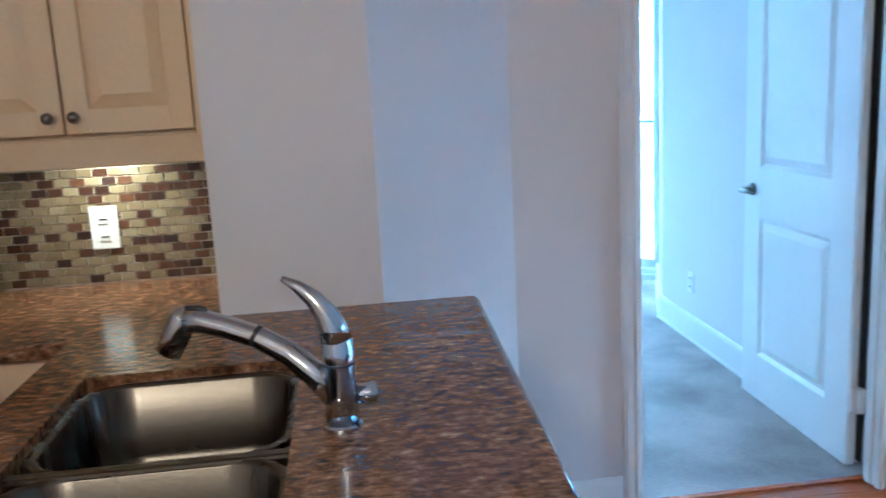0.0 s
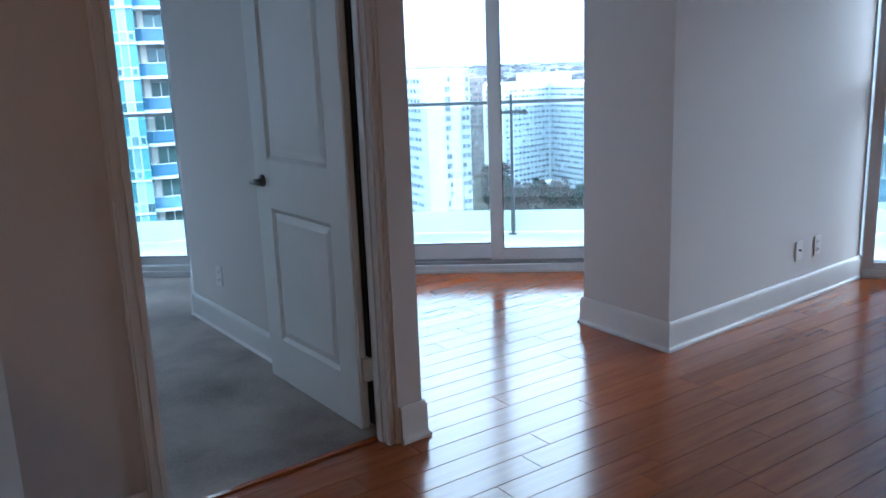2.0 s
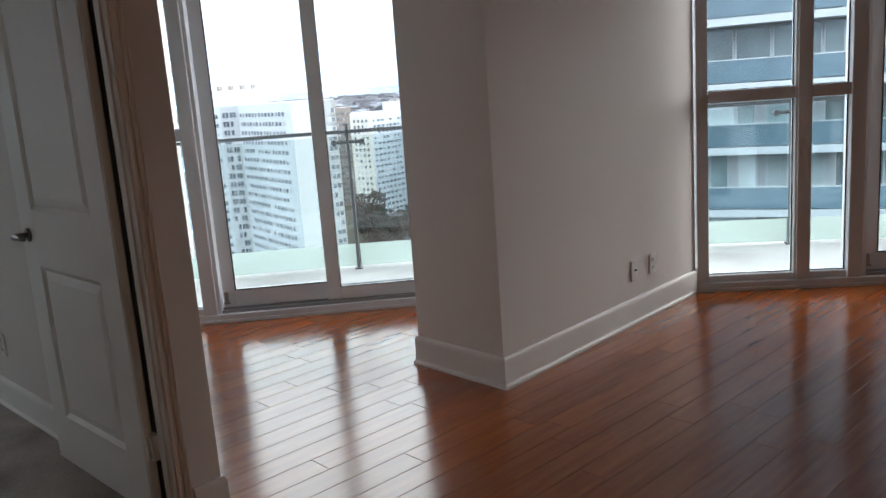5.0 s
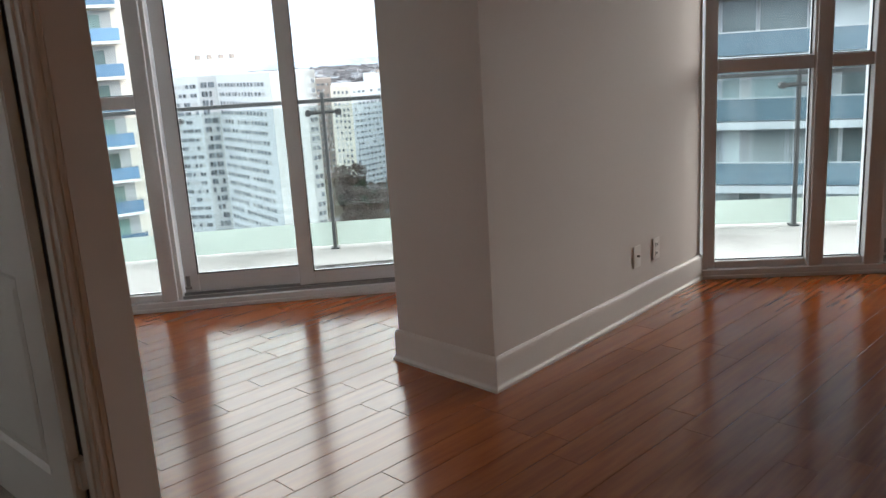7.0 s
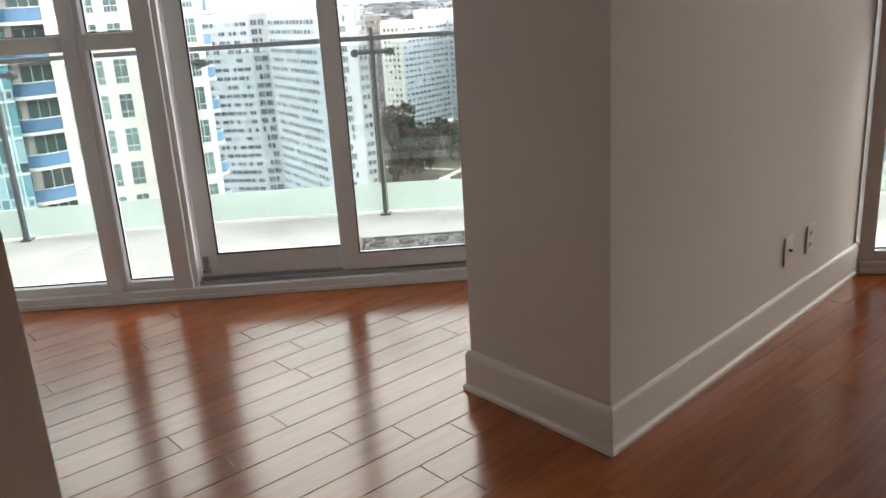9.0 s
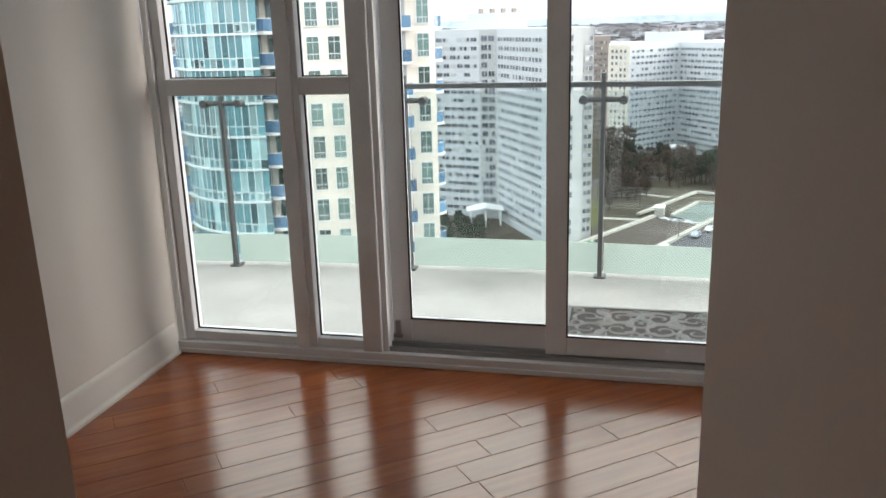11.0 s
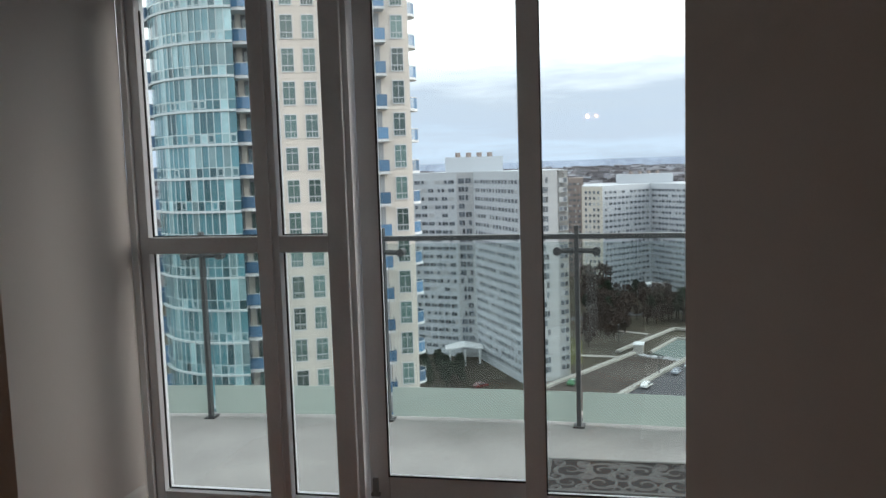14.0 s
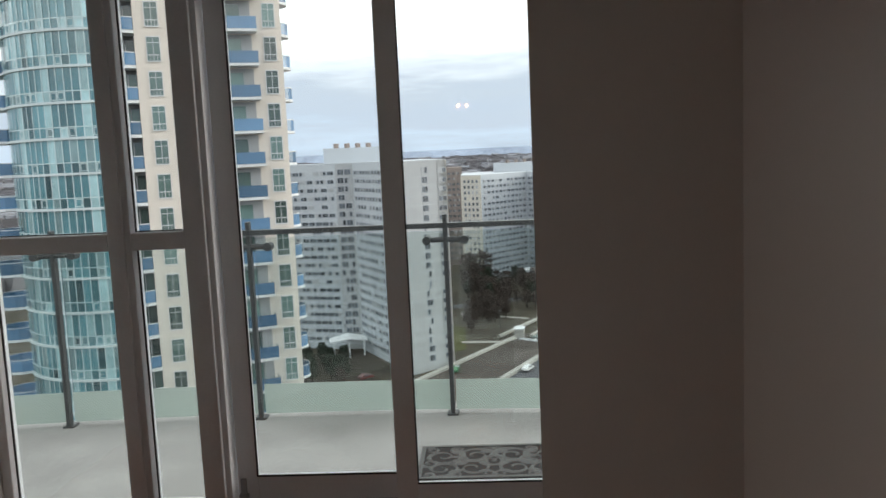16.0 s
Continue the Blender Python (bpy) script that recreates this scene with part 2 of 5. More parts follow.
RUBBER = surface("black_gasket", (0.015, 0.015, 0.016), 0.6)
PANE = glass("window_glass", (0.93, 0.96, 0.95), 0.9)
RAILGLASS = glass("railing_glass", (0.88, 0.92, 0.915), 1.0)
FRIT = frosted("fritted_glass")
STEEL = surface("railing_steel", (0.075, 0.082, 0.086), 0.42, metal=0.15, var=0.1)
CONCRETE = surface("balcony_concrete", (0.36, 0.36, 0.35), 0.85, var=0.32, scale=1.5, fine=40, bump=0.12, spec=0.25)
CHROME = surface("chrome", (0.48, 0.50, 0.54), 0.09, metal=1.0, var=0.03, bump=0.0, roughvar=0.03)
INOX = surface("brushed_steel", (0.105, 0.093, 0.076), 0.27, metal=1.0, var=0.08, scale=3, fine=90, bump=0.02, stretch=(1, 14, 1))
GRANITE = granite("brown_granite")
CABINET = surface("cream_cabinet", (0.68, 0.52, 0.30), 0.45, var=0.06, scale=2, fine=80, bump=0.04)
GROUT = surface("grout", (0.62, 0.54, 0.40), 0.8)
TILE = tile_mix("mosaic_glaze", ((0.055, 0.023, 0.010), (0.24, 0.185, 0.092), (0.28, 0.22, 0.115), (0.19, 0.145, 0.070), (0.035, 0.016, 0.009),
                                 (0.31, 0.25, 0.14), (0.10, 0.045, 0.018), (0.25, 0.19, 0.10), (0.075, 0.033, 0.014), (0.26, 0.20, 0.105)))
PLASTIC = surface("white_plastic", (0.82, 0.81, 0.78), 0.35, var=0.02, bump=0.0)
BLACK = surface("black_plastic", (0.012, 0.012, 0.014), 0.35, var=0.1)
NICKEL = surface("brushed_nickel", (0.22, 0.20, 0.18), 0.28, metal=1.0, var=0.05, bump=0.0)
MATBLACK = surface("mat_base", (0.025, 0.022, 0.022), 0.8, var=0.2, fine=200, bump=0.3)
MATGREY = surface("mat_relief", (0.10, 0.10, 0.098), 0.55, var=0.2, fine=120, bump=0.2)


# ---- mesh helpers ----
def box(bm, x0, x1, y0, y1, z0, z1, bev=0.0, m=None):
    vs = [bm.verts.new((x, y, z)) for z in (z0, z1) for y in (y0, y1) for x in (x0, x1)]
    fs = [bm.faces.new([vs[i] for i in f]) for f in ((0, 2, 3, 1), (4, 5, 7, 6), (0, 1, 5, 4), (2, 6, 7, 3), (0, 4, 6, 2), (1, 3, 7, 5))]
    if bev:
        edges = list({e for f in fs for e in f.edges})
        out = bmesh.ops.bevel(bm, geom=edges, offset=bev, segments=2, affect="EDGES", profile=0.6)
        vs = list({v for f in out["faces"] for v in f.verts})
    if m:
        bmesh.ops.transform(bm, matrix=m, verts=vs)
    return bm


def boxes(*rows, bev=0.0):
    bm = bmesh.new()
    for r in rows:
        box(bm, *r, bev=bev)
    return bm


def prism(pts, z0, z1):
    bm = bmesh.new()
    lo, hi = [bm.verts.new((x, y, z0)) for x, y in pts], [bm.verts.new((x, y, z1)) for x, y in pts]
    bm.faces.new(hi)
    bm.faces.new(lo[::-1])
    for i in range(len(pts)):
        j = (i + 1) % len(pts)
        bm.faces.new((lo[i], lo[j], hi[j], hi[i]))
    bmesh.ops.recalc_face_normals(bm, faces=bm.faces)
    return bm


def tube(bm, path, radius, seg=10, cap=True):
    """A round bar along a path; radius may be one number or one per point."""
    path = [Vector(p) for p in path]
    rad = radius if isinstance(radius, (list, tuple)) else [radius] * len(path)
    rings = []
    for i, p in enumerate(path):
        d = (path[min(i + 1, len(path) - 1)] - path[max(i - 1, 0)]).normalized()
        a = d.cross(Vector((0, 0, 1)) if abs(d.z) < 0.95 else Vector((1, 0, 0))).normalized()
        b = d.cross(a)
        rings.append([bm.verts.new(p + rad[i] * (math.cos(k * math.tau / seg) * a + math.sin(k * math.tau / seg) * b)) for k in range(seg)])
    for r, s in zip(rings, rings[1:]):
        for k in range(seg):
            bm.faces.new((r[k], r[(k + 1) % seg], s[(k + 1) % seg], s[k]))
    if cap:
        bm.faces.new(rings[0][::-1])
        bm.faces.new(rings[-1])
    bmesh.ops.recalc_face_normals(bm, faces=bm.faces)
    return bm


def ball(bm, c, r, squash=1.0, seg=12):
    bmesh.ops.create_uvsphere(bm, u_segments=seg, v_segments=8, radius=r, matrix=Matrix.Translation(c) @ Matrix.Diagonal((1, 1, squash, 1)))
    return bm


def mesh_of(name, bm, material, smooth=False):
    me = bpy.data.meshes.new(name)
    bm.to_mesh(me)
    bm.free()
    for mt in material if isinstance(material, (list, tuple)) else [material]:
        me.materials.append(mt)
    if smooth:
        me.shade_smooth()
    return me


def part(name, bm, material, parent=None, label="", smooth=False, at=None):
    me = bm if isinstance(bm, bpy.types.Mesh) else mesh_of(name, bm, material, smooth)
    ob = new(name, me)
    ob.parent = parent
    if at is not None:
        ob.matrix_basis = at
    if label:
        ob["label"] = label
    return ob


def thing(name, label, category, m=None, group="", kind=""):
    ob = new(name)
    ob.empty_display_size = 0.1
    if m is not None:
        ob.matrix_basis = m
    return tagged(ob, label, category, group, kind)


def setting(name, bm, material, label, category="", smooth=False):
    return tagged(part(name, bm, material, None, "", smooth), label, category or name.split("_")[0], "", "structure")


def pane(bm, parent, material=None, name="pane"):
    ob = part(name, bm, material or PANE, parent)
    ob.visible_shadow = False
    return ob


# ---- plan ----
CEIL, HEAD, BOARD = 2.6, 2.35, 0.15
FA, FU, FN = Vector((2.80, 5.41)), Vector((0.734, -0.679)), Vector((0.679, 0.734))
FC, FU2 = Vector((5.60, 2.405)), Vector((0.60, -0.80))


def facade(s, off=0.0):
    p = FA + s * FU + off * FN
    return (p.x, p.y)


def facade_pose(origin, u):
    return pose(origin[0], origin[1], 0, 0, 0, math.degrees(math.atan2(u[1], u[0])))


OUTLINE = [(-1.75, -2.6), (8.6, -2.6), (8.3, -1.15), (5.68, 2.48), (4.70, 3.75), facade(0, 0.06), facade(-4.9, 0.06), (-1.75, 8.6)]
floor = setting("floor", prism(OUTLINE, -0.06, -0.012), JOINT, "reddish cherry plank floor with a satin lacquer")
setting("ceiling", prism(OUTLINE, CEIL, CEIL + 0.15), CEILP, "plain white painted ceiling")
setting("carpet", prism([(-1.2, 2.605), (1.15, 2.605), (1.95, 2.605), (2.09, 2.65), (2.14, 4.78), facade(-0.42, -0.02), facade(-4.6, -0.02), (-1.2, 8.2)], -0.0115, 0.006), CARPET,
        "grey-beige cut pile bedroom carpet")
setting("wall_partition", prism([(2.034, 2.50), (2.15, 2.50), (2.19, 4.735), facade(0), facade(-0.42), (2.128, 4.77), (2.068, 2.655), (2.034, 2.655)], -0.01, CEIL), PAINT,
        "off-white painted partition wall with a bent end")
setting("wall_pillar", prism([(3.622, 2.422), (5.60, 2.422), (5.76, 2.62), (4.70, 3.72), (4.60, 3.58), (3.667, 3.02)], -0.01, CEIL), PAINT,
        "off-white painted wall block between the windows")
setting("wall_kitchen", prism([(-0.10, 2.065), (0.30, 2.065), (0.735, 2.53), (1.13, 2.53), (1.13, 2.65), (-0.10, 2.65)], -0.01, CEIL), PAINT,
        "off-white painted wall stub beside the counter")
setting("wall_backsplash", boxes((-1.7, -0.10, 2.58, 2.65, -0.01, CEIL)), PAINT, "off-white kitchen back wall")
setting("wall_over_door", boxes((1.13, 2.034, 2.53, 2.65, 2.19, CEIL)), PAINT, "off-white wall over the bedroom doorway")
setting("wall_west", boxes((-1.8, -1.7, -2.6, 2.65, -0.01, CEIL)), PAINT, "plain off-white wall behind the kitchen")
setting("wall_south", boxes((-1.8, 8.6, -2.7, -2.6, -0.01, CEIL)), PAINT, "plain off-white wall behind the walker")
setting("wall_east", prism([(7.07, 0.44), (8.25, -1.13), (8.55, -2.6), (8.7, -2.6), (8.4, -1.05), (7.18, 0.54)], -0.01, CEIL), PAINT, "plain off-white wall past the window")
setting("wall_bedroom_west", boxes((-1.3, -1.2, 2.65, 8.5, -0.01, CEIL)), PAINT, "plain off-white bedroom wall")
setting("wall_bedroom_end", prism([facade(-2.27), facade(-2.27, 0.12), facade(-5.0, 0.12), facade(-5.0)], -0.01, CEIL), PAINT, "plain off-white wall beside the bedroom window")
setting("wall_bedroom_south", boxes((-1.3, -0.10, 2.66, 2.72, -0.01, CEIL)), PAINT, "plain off-white wall behind the kitchen wall")


def skirting(name, p, q, a=0.0, b=0.0):
    """A skirting board with a rounded top and a shoe mould, on the right-hand side of the way from p to q; a, b: how far it runs past its ends."""
    p, q = Vector(p), Vector(q)
    d = (q - p).normalized()
    length = (q - p).length
    bm = bmesh.new()
    prof = [(0, 0), (0.024, 0), (0.024, 0.012), (0.016, 0.022), (0.0145, 0.028), (0.0145, 0.126), (0.0125, 0.138), (0.006, BOARD), (0, BOARD)]
    ends = []
    for s, k in ((-a, -1 if a else 0), (length + b, 1 if b else 0)):
        ends.append([bm.verts.new((s + (k * (y - 0.024) if k else 0), -y, z)) for y, z in prof])
    for i in range(len(prof) - 1):
        bm.faces.new((ends[0][i], ends[0][i + 1], ends[1][i + 1], ends[1][i]))
    bm.faces.new(ends[0][::-1])
    bm.faces.new(ends[1])
    bmesh.ops.recalc_face_normals(bm, faces=bm.faces)
    ob = setting(name, bm, TRIM, "white painted skirting board with a shoe mould", "baseboard")
    ob.matrix_basis = pose(p.x, p.y, 0, 0, 0, math.degrees(math.atan2(d.y, d.x)))


skirting("baseboard_pillar_long", (3.622, 2.420), (5.60, 2.420), 0.024, 0)
skirting("baseboard_pillar_end", (3.665, 3.02), (3.6197, 2.4185), 0.024, 0.024)
skirting("baseboard_partition", (2.152, 2.50), (2.192, 4.735), 0.024, 0)
skirting("baseboard_bend", (2.192, 4.735), facade(-0.002, -0.03))
skirting("baseboard_wall_end", (2.041, 2.498), (2.15, 2.498), 0, 0.024)
skirting("baseboard_kitchen", (0.735, 2.528), (1.075, 2.528))
skirting("baseboard_angle", (0.302, 2.067), (0.735, 2.528))
skirting("baseboard_bedroom", (2.126, 4.77), (2.066, 2.70), 0.024, 0)
skirting("baseboard_bedroom_bend", facade(-0.42, -0.03), (2.126, 4.77), 0, 0.02)


# ---- windows: two fixed lights with a transom, and a sliding door beside them ----
def leaf_frame(bm, s0, s1, y0, y1, z0, z1, left, right, foot, top):
    box(bm, s0, s0 + left, y0, y1, z0, z1, 0.004)
    box(bm, s1 - right, s1, y0, y1, z0, z1, 0.004)
    box(bm, s0 + left, s1 - right, y0 + 0.002, y1 - 0.002, z0, z0 + foot, 0.004)
    box(bm, s0 + left, s1 - right, y0 + 0.002, y1 - 0.002, z1 - top, z1, 0.004)
    return bm


def living_window(name, m, label, split=1.26, end=2.62):
    w = thing(name, label, "window", m, kind="structure")
    part("window_sill", boxes((0.0, end, -0.012, 0.13, -0.005, 0.055), (0.0, end, -0.02, 0.0, 0.0, 0.022), bev=0.004), ALU, w)
    part("lintel", boxes((-0.02, end + 0.1, 0.0, 0.13, HEAD, CEIL)), PAINT, w, "white painted wall strip over the window")
    bm = bmesh.new()
    box(bm, 0.0, 0.03, 0.0, 0.12, 0.055, HEAD, 0.003)
    box(bm, 0.03, 0.075, 0.02, 0.10, 0.056, HEAD - 0.001, 0.006)
    box(bm, 0.592, 0.692, 0.01, 0.10, 0.056, HEAD - 0.001, 0.006)
    box(bm, 0.605, 0.665, -0.004, 0.012, 0.057, HEAD - 0.002, 0.003)
    box(bm, 0.915, 1.005, -0.004, 0.12, 0.055, HEAD, 0.006)
    box(bm, 1.005, 1.03, 0.012, 0.12, 0.055, HEAD, 0.003)
    box(bm, end - 0.06, end, 0.0, 0.12, 0.055, HEAD, 0.006)
    for a, b in ((0.075, 0.592), (0.692, 0.915)):
        box(bm, a, b, 0.02, 0.10, 0.056, 0.098, 0.005)
        box(bm, a, b, 0.02, 0.10, HEAD - 0.04, HEAD - 0.002, 0.005)
        box(bm, a, b, 0.008, 0.10, split - 0.072, split, 0.005)
    box(bm, 1.03, end - 0.06, 0.0, 0.12, HEAD - 0.075, HEAD - 0.001, 0.004)
    part("window_frame", bm, ALU, w)
    part("track", boxes((1.03, end - 0.06, 0.02, 0.034, 0.055, 0.075), (1.03, end - 0.06, 0.062, 0.070, 0.055, 0.085), (1.03, end - 0.06, 0.104, 0.118, 0.055, 0.082)), ALU_DARK, w, "dark aluminium sliding track")
    for a, b in ((0.075, 0.592), (0.692, 0.915)):
        part("gasket", boxes((a, a + 0.006, 0.056, 0.064, 0.098, HEAD - 0.1), (b - 0.006, b, 0.056, 0.064, 0.098, HEAD - 0.1),
                             (a, b, 0.056, 0.064, 0.098, 0.103), (a, b, 0.056, 0.064, split, split + 0.005)), RUBBER, w, "thin black rubber gasket")
        for z0, z1 in ((0.098, split - 0.072), (split, HEAD - 0.04)):
            pane(boxes((a, b, 0.058, 0.062, z0, z1)), w)
    bm = leaf_frame(bmesh.new(), 1.035, 1.800, 0.078, 0.104, 0.082, HEAD - 0.076, 0.088, 0.08, 0.115, 0.045)
    leaf = part("sliding_leaf", bm, ALU, w, "aluminium sliding door leaf")
    pane(boxes((1.123, 1.720, 0.089, 0.093, 0.197, HEAD - 0.121)), leaf)
    part("gasket", boxes((1.118, 1.126, 0.076, 0.0785, 0.19, HEAD - 0.12), (1.123, 1.72, 0.076, 0.0785, 0.190, 0.198)), RUBBER, leaf)
    part("latch", boxes((1.048, 1.072, 0.066, 0.079, 0.12, 0.185), (1.040, 1.08, 0.060, 0.079, 0.105, 0.12), bev=0.002), ALU_DARK, leaf)
    bm = leaf_frame(bmesh.new(), 1.722, end - 0.06, 0.034, 0.062, 0.080, HEAD - 0.076, 0.090, 0.08, 0.085, 0.045)
    leaf = part("sliding_leaf", bm, ALU, w, "aluminium sliding door leaf")
    pane(boxes((1.812, end - 0.14, 0.046, 0.050, 0.165, HEAD - 0.121)), leaf)
    part("gasket", boxes((1.810, 1.816, 0.032, 0.0345, 0.16, HEAD - 0.12), (1.812, end - 0.14, 0.032, 0.0345, 0.160, 0.167)), RUBBER, leaf)
    return w


living_window("window_1", facade_pose(FA, FU), "grey aluminium balcony door with fixed side lights and a transom")
living_window("window_2", facade_pose(FC, FU2), "grey aluminium balcony door with fixed side lights beside the wall block", end=2.45)
w = thing("window_3", "grey aluminium bedroom balcony door with two leaves", "window", facade_pose(facade(-2.27), FU), kind="structure")
part("window_sill", boxes((0, 1.85, -0.02, 0.13, -0.005, 0.05), (0, 1.85, 0.0, 0.13, 0.05, 0.085), bev=0.004), ALU, w)
part("lintel", boxes((0, 1.85, 0.0, 0.13, HEAD, CEIL)), PAINT, w)
part("window_frame", boxes((0, 0.05, 0.0, 0.12, 0.085, HEAD), (1.82, 1.85, 0.0, 0.12, 0.085, HEAD), (0.05, 1.82, 0.0, 0.12, 2.30, HEAD - 0.001), bev=0.004), ALU, w)
for a, b, y, left, right in ((0.05, 1.03, 0.082, 0.06, 0.10), (1.005, 1.822, 0.04, 0.105, 0.035)):
    leaf = part("sliding_leaf", leaf_frame(bmesh.new(), a, b, y, y + 0.03, 0.088, 2.30, left, right, 0.06, 0.045), ALU, w, "aluminium sliding door leaf")
    pane(boxes((a + left, b - right, y + 0.012, y + 0.016, 0.148, 2.255)), leaf)
    part("gasket", boxes((a + left, a + left + 0.006, y - 0.002, y + 0.0005, 0.148, 2.255), (a + left, b - right, y - 0.002, y + 0.0005, 0.148, 0.154)), RUBBER, leaf)

# ---- bedroom doorway and door ----
trim = thing("door_casing", "white painted door casing and jambs", "door frame", pose(0, 0, 0), kind="structure")


def casing_profile(x0, x1, ysign=1):
    w_ = x1 - x0
    return boxes((x0, x1, 2.514, 2.53, 0, 2.22), (x0 + 0.12 * w_, x0 + 0.45 * w_, 2.508, 2.516, 0, 2.22), (x0 + 0.6 * w_, x0 + 0.93 * w_, 2.505, 2.516, 0, 2.22), bev=0.003)


part("casing", casing_profile(1.078, 1.142), TRIM, trim)
part("casing", casing_profile(1.992, 2.040), TRIM, trim)
part("casing", boxes((1.078, 2.040, 2.512, 2.53, 2.16, 2.225), bev=0.003), TRIM, trim)
part("jamb", boxes((1.130, 1.147, 2.53, 2.652, 0, 2.16), (1.147, 1.157, 2.56, 2.60, 0, 2.16), bev=0.002), TRIM, trim)
part("jamb", boxes((1.998, 2.033, 2.53, 2.604, 0, 2.16), (1.990, 1.998, 2.555, 2.59, 0, 2.16), bev=0.002), TRIM, trim)
part("jamb", boxes((1.13, 2.033, 2.53, 2.65, 2.16, 2.19), bev=0.002), TRIM, trim)
part("threshold", boxes((1.147, 1.998, 2.585, 2.612, -0.002, 0.009), bev=0.003), WOOD, trim, "reddish wood threshold strip")
door = thing("door_1", "white two-panel interior door standing open into the bedroom", "door", pose(1.983, 2.686, 0.012, 0, 0, -1.6), kind="structure")
DW, DH, DT = 0.83, 2.13, 0.036


def panel_door():
    """Stiles and rails round two sunk panels with moulded edges; hung along +y, its face at x = 0."""
    bm = bmesh.new()
    p0, p1 = 0.15, 0.690
    box(bm, 0, DT, 0.0, p0, 0, DH, 0.002)
    box(bm, 0, DT, p1, DW, 0, DH, 0.002)
    for z0, z1 in ((0, 0.205), (0.825, 1.045), (1.985, DH)):
        box(bm, 0.0005, DT - 0.0005, p0, p1, z0, z1)
    for z0, z1 in ((0.205, 0.825), (1.045, 1.985)):
        for inset, depth, nxt in ((0.0, 0.0, 0.018), (0.018, 0.011, 0.034), (0.034, 0.008, 0.05)):
            d1 = {0.018: 0.011, 0.034: 0.008, 0.05: 0.004}[nxt]
            a = [(p0 + inset, z0 + inset), (p1 - inset, z0 + inset), (p1 - inset, z1 - inset), (p0 + inset, z1 - inset)]
            b = [(p0 + nxt, z0 + nxt), (p1 - nxt, z0 + nxt), (p1 - nxt, z1 - nxt), (p0 + nxt, z1 - nxt)]
            va, vb = [bm.verts.new((depth, y, z)) for y, z in a], [bm.verts.new((d1, y, z)) for y, z in b]
            for i in range(4):
                j = (i + 1) % 4
                bm.faces.new((va[i], vb[i], vb[j], va[j]))
            if nxt == 0.05:
                bm.faces.new(vb)
        box(bm, 0.02, DT - 0.008, p0, p1, z0, z1)
    bmesh.ops.recalc_face_normals(bm, faces=bm.faces)
    return bm


part("leaf", panel_door(), DOORPAINT, door)
hd = part("door_handle", tube(bmesh.new(), [(0.0, 0.750, 0.945), (-0.008, 0.750, 0.945)], 0.027, 20), NICKEL, door, "dark nickel lever handle", True)
part("lever", tube(bmesh.new(), [(-0.008, 0.750, 0.945), (-0.05, 0.750, 0.945), (-0.058, 0.747, 0.945), (-0.058, 0.69, 0.944), (-0.056, 0.645, 0.943)], [0.011, 0.011, 0.012, 0.009, 0.007], 12), NICKEL, hd, smooth=True)
for z in (0.26, 1.93):
    part("hinge", boxes((0.012, 0.050, -0.044, -0.002, z - 0.045, z + 0.045)), DOORPAINT, door, "painted butt hinge")
    part("hinge_pin", tube(bmesh.new(), [(0.004, -0.016, z - 0.045), (0.004, -0.016, z + 0.045)], 0.006, 10), DOORPAINT, door)
# black strip put in for the darkness of the open hinge gap
part("gap_seal", boxes((0.038, 0.046, -0.030, 0.0, 0.02, 2.12)), BLACK, door, "black strip standing in for the shade in the hinge gap")

part("leaf_edge", boxes((0.003, 0.030, -0.0085, -0.0005, 0.012, 2.12)), DOORPAINT, door)

# ---- outlets, thermostat, switch ----
def outlet(m, label, slots):
    o = thing("wall_outlet", label, "outlet", m, "outlets on the wall block")
    part("plate", boxes((-0.036, 0.036, -0.006, 0, -0.058, 0.058), bev=0.003), PLASTIC, o)
    for z in slots:
        part("socket", boxes((-0.016, 0.016, -0.009, -0.005, z - 0.013, z + 0.013), bev=0.003), PLASTIC, o)
        part("slot", boxes((-0.007, -0.004, -0.0095, -0.006, z - 0.006, z + 0.006), (0.004, 0.007, -0.0095, -0.006, z - 0.006, z + 0.006)), BLACK, o)
    return o


outlet(pose(4.83, 2.42, 0.307), "white plastic cable outlet plate", ())
cx = bpy.data.objects["wall_outlet"]
part("jack", tube(bmesh.new(), [(0, -0.004, 0.004), (0, -0.018, 0.004)], 0.006, 10), NICKEL, cx, "small metal cable jack")
outlet(pose(5.04, 2.42, 0.307), "white plastic double power outlet", (0.024, -0.024))
b = outlet(pose(2.112, 4.31, 0.335, 0, 0, -90), "white plastic outlet on the bedroom wall", (0.024, -0.024))
th = thing("thermostat", "white wall thermostat seen edge-on", "thermostat", pose(2.168, 3.35, 1.64, 0, 0, 90))
part("case", boxes((-0.05, 0.05, -0.016, 0, -0.06, 0.06), bev=0.006), PLASTIC, th)
part("dial", tube(bmesh.new(), [(0, -0.016, 0), (0, -0.020, 0)], 0.028, 16), NICKEL, th)
sw = thing("light_switch", "white plastic light switch seen edge-on", "light switch", pose(2.169, 3.4, 1.2, 0, 0, 90))
part("plate", boxes((-0.036, 0.036, -0.006, 0, -0.058, 0.058), bev=0.003), PLASTIC, sw)
part("rocker", boxes((-0.016, 0.016, -0.010, -0.005, -0.032, 0.032), bev=0.003), PLASTIC, sw)

# ---- balcony ----
RC, RR, POST0, PSTEP = Vector((-8.05, -7.86)), 18.80, 44.67, 3.68
BZ = -0.075


def arc(r, a, z=0.0):
    return (RC.x + r * math.cos(radians(a)), RC.y + r * math.sin(radians(a)), z)


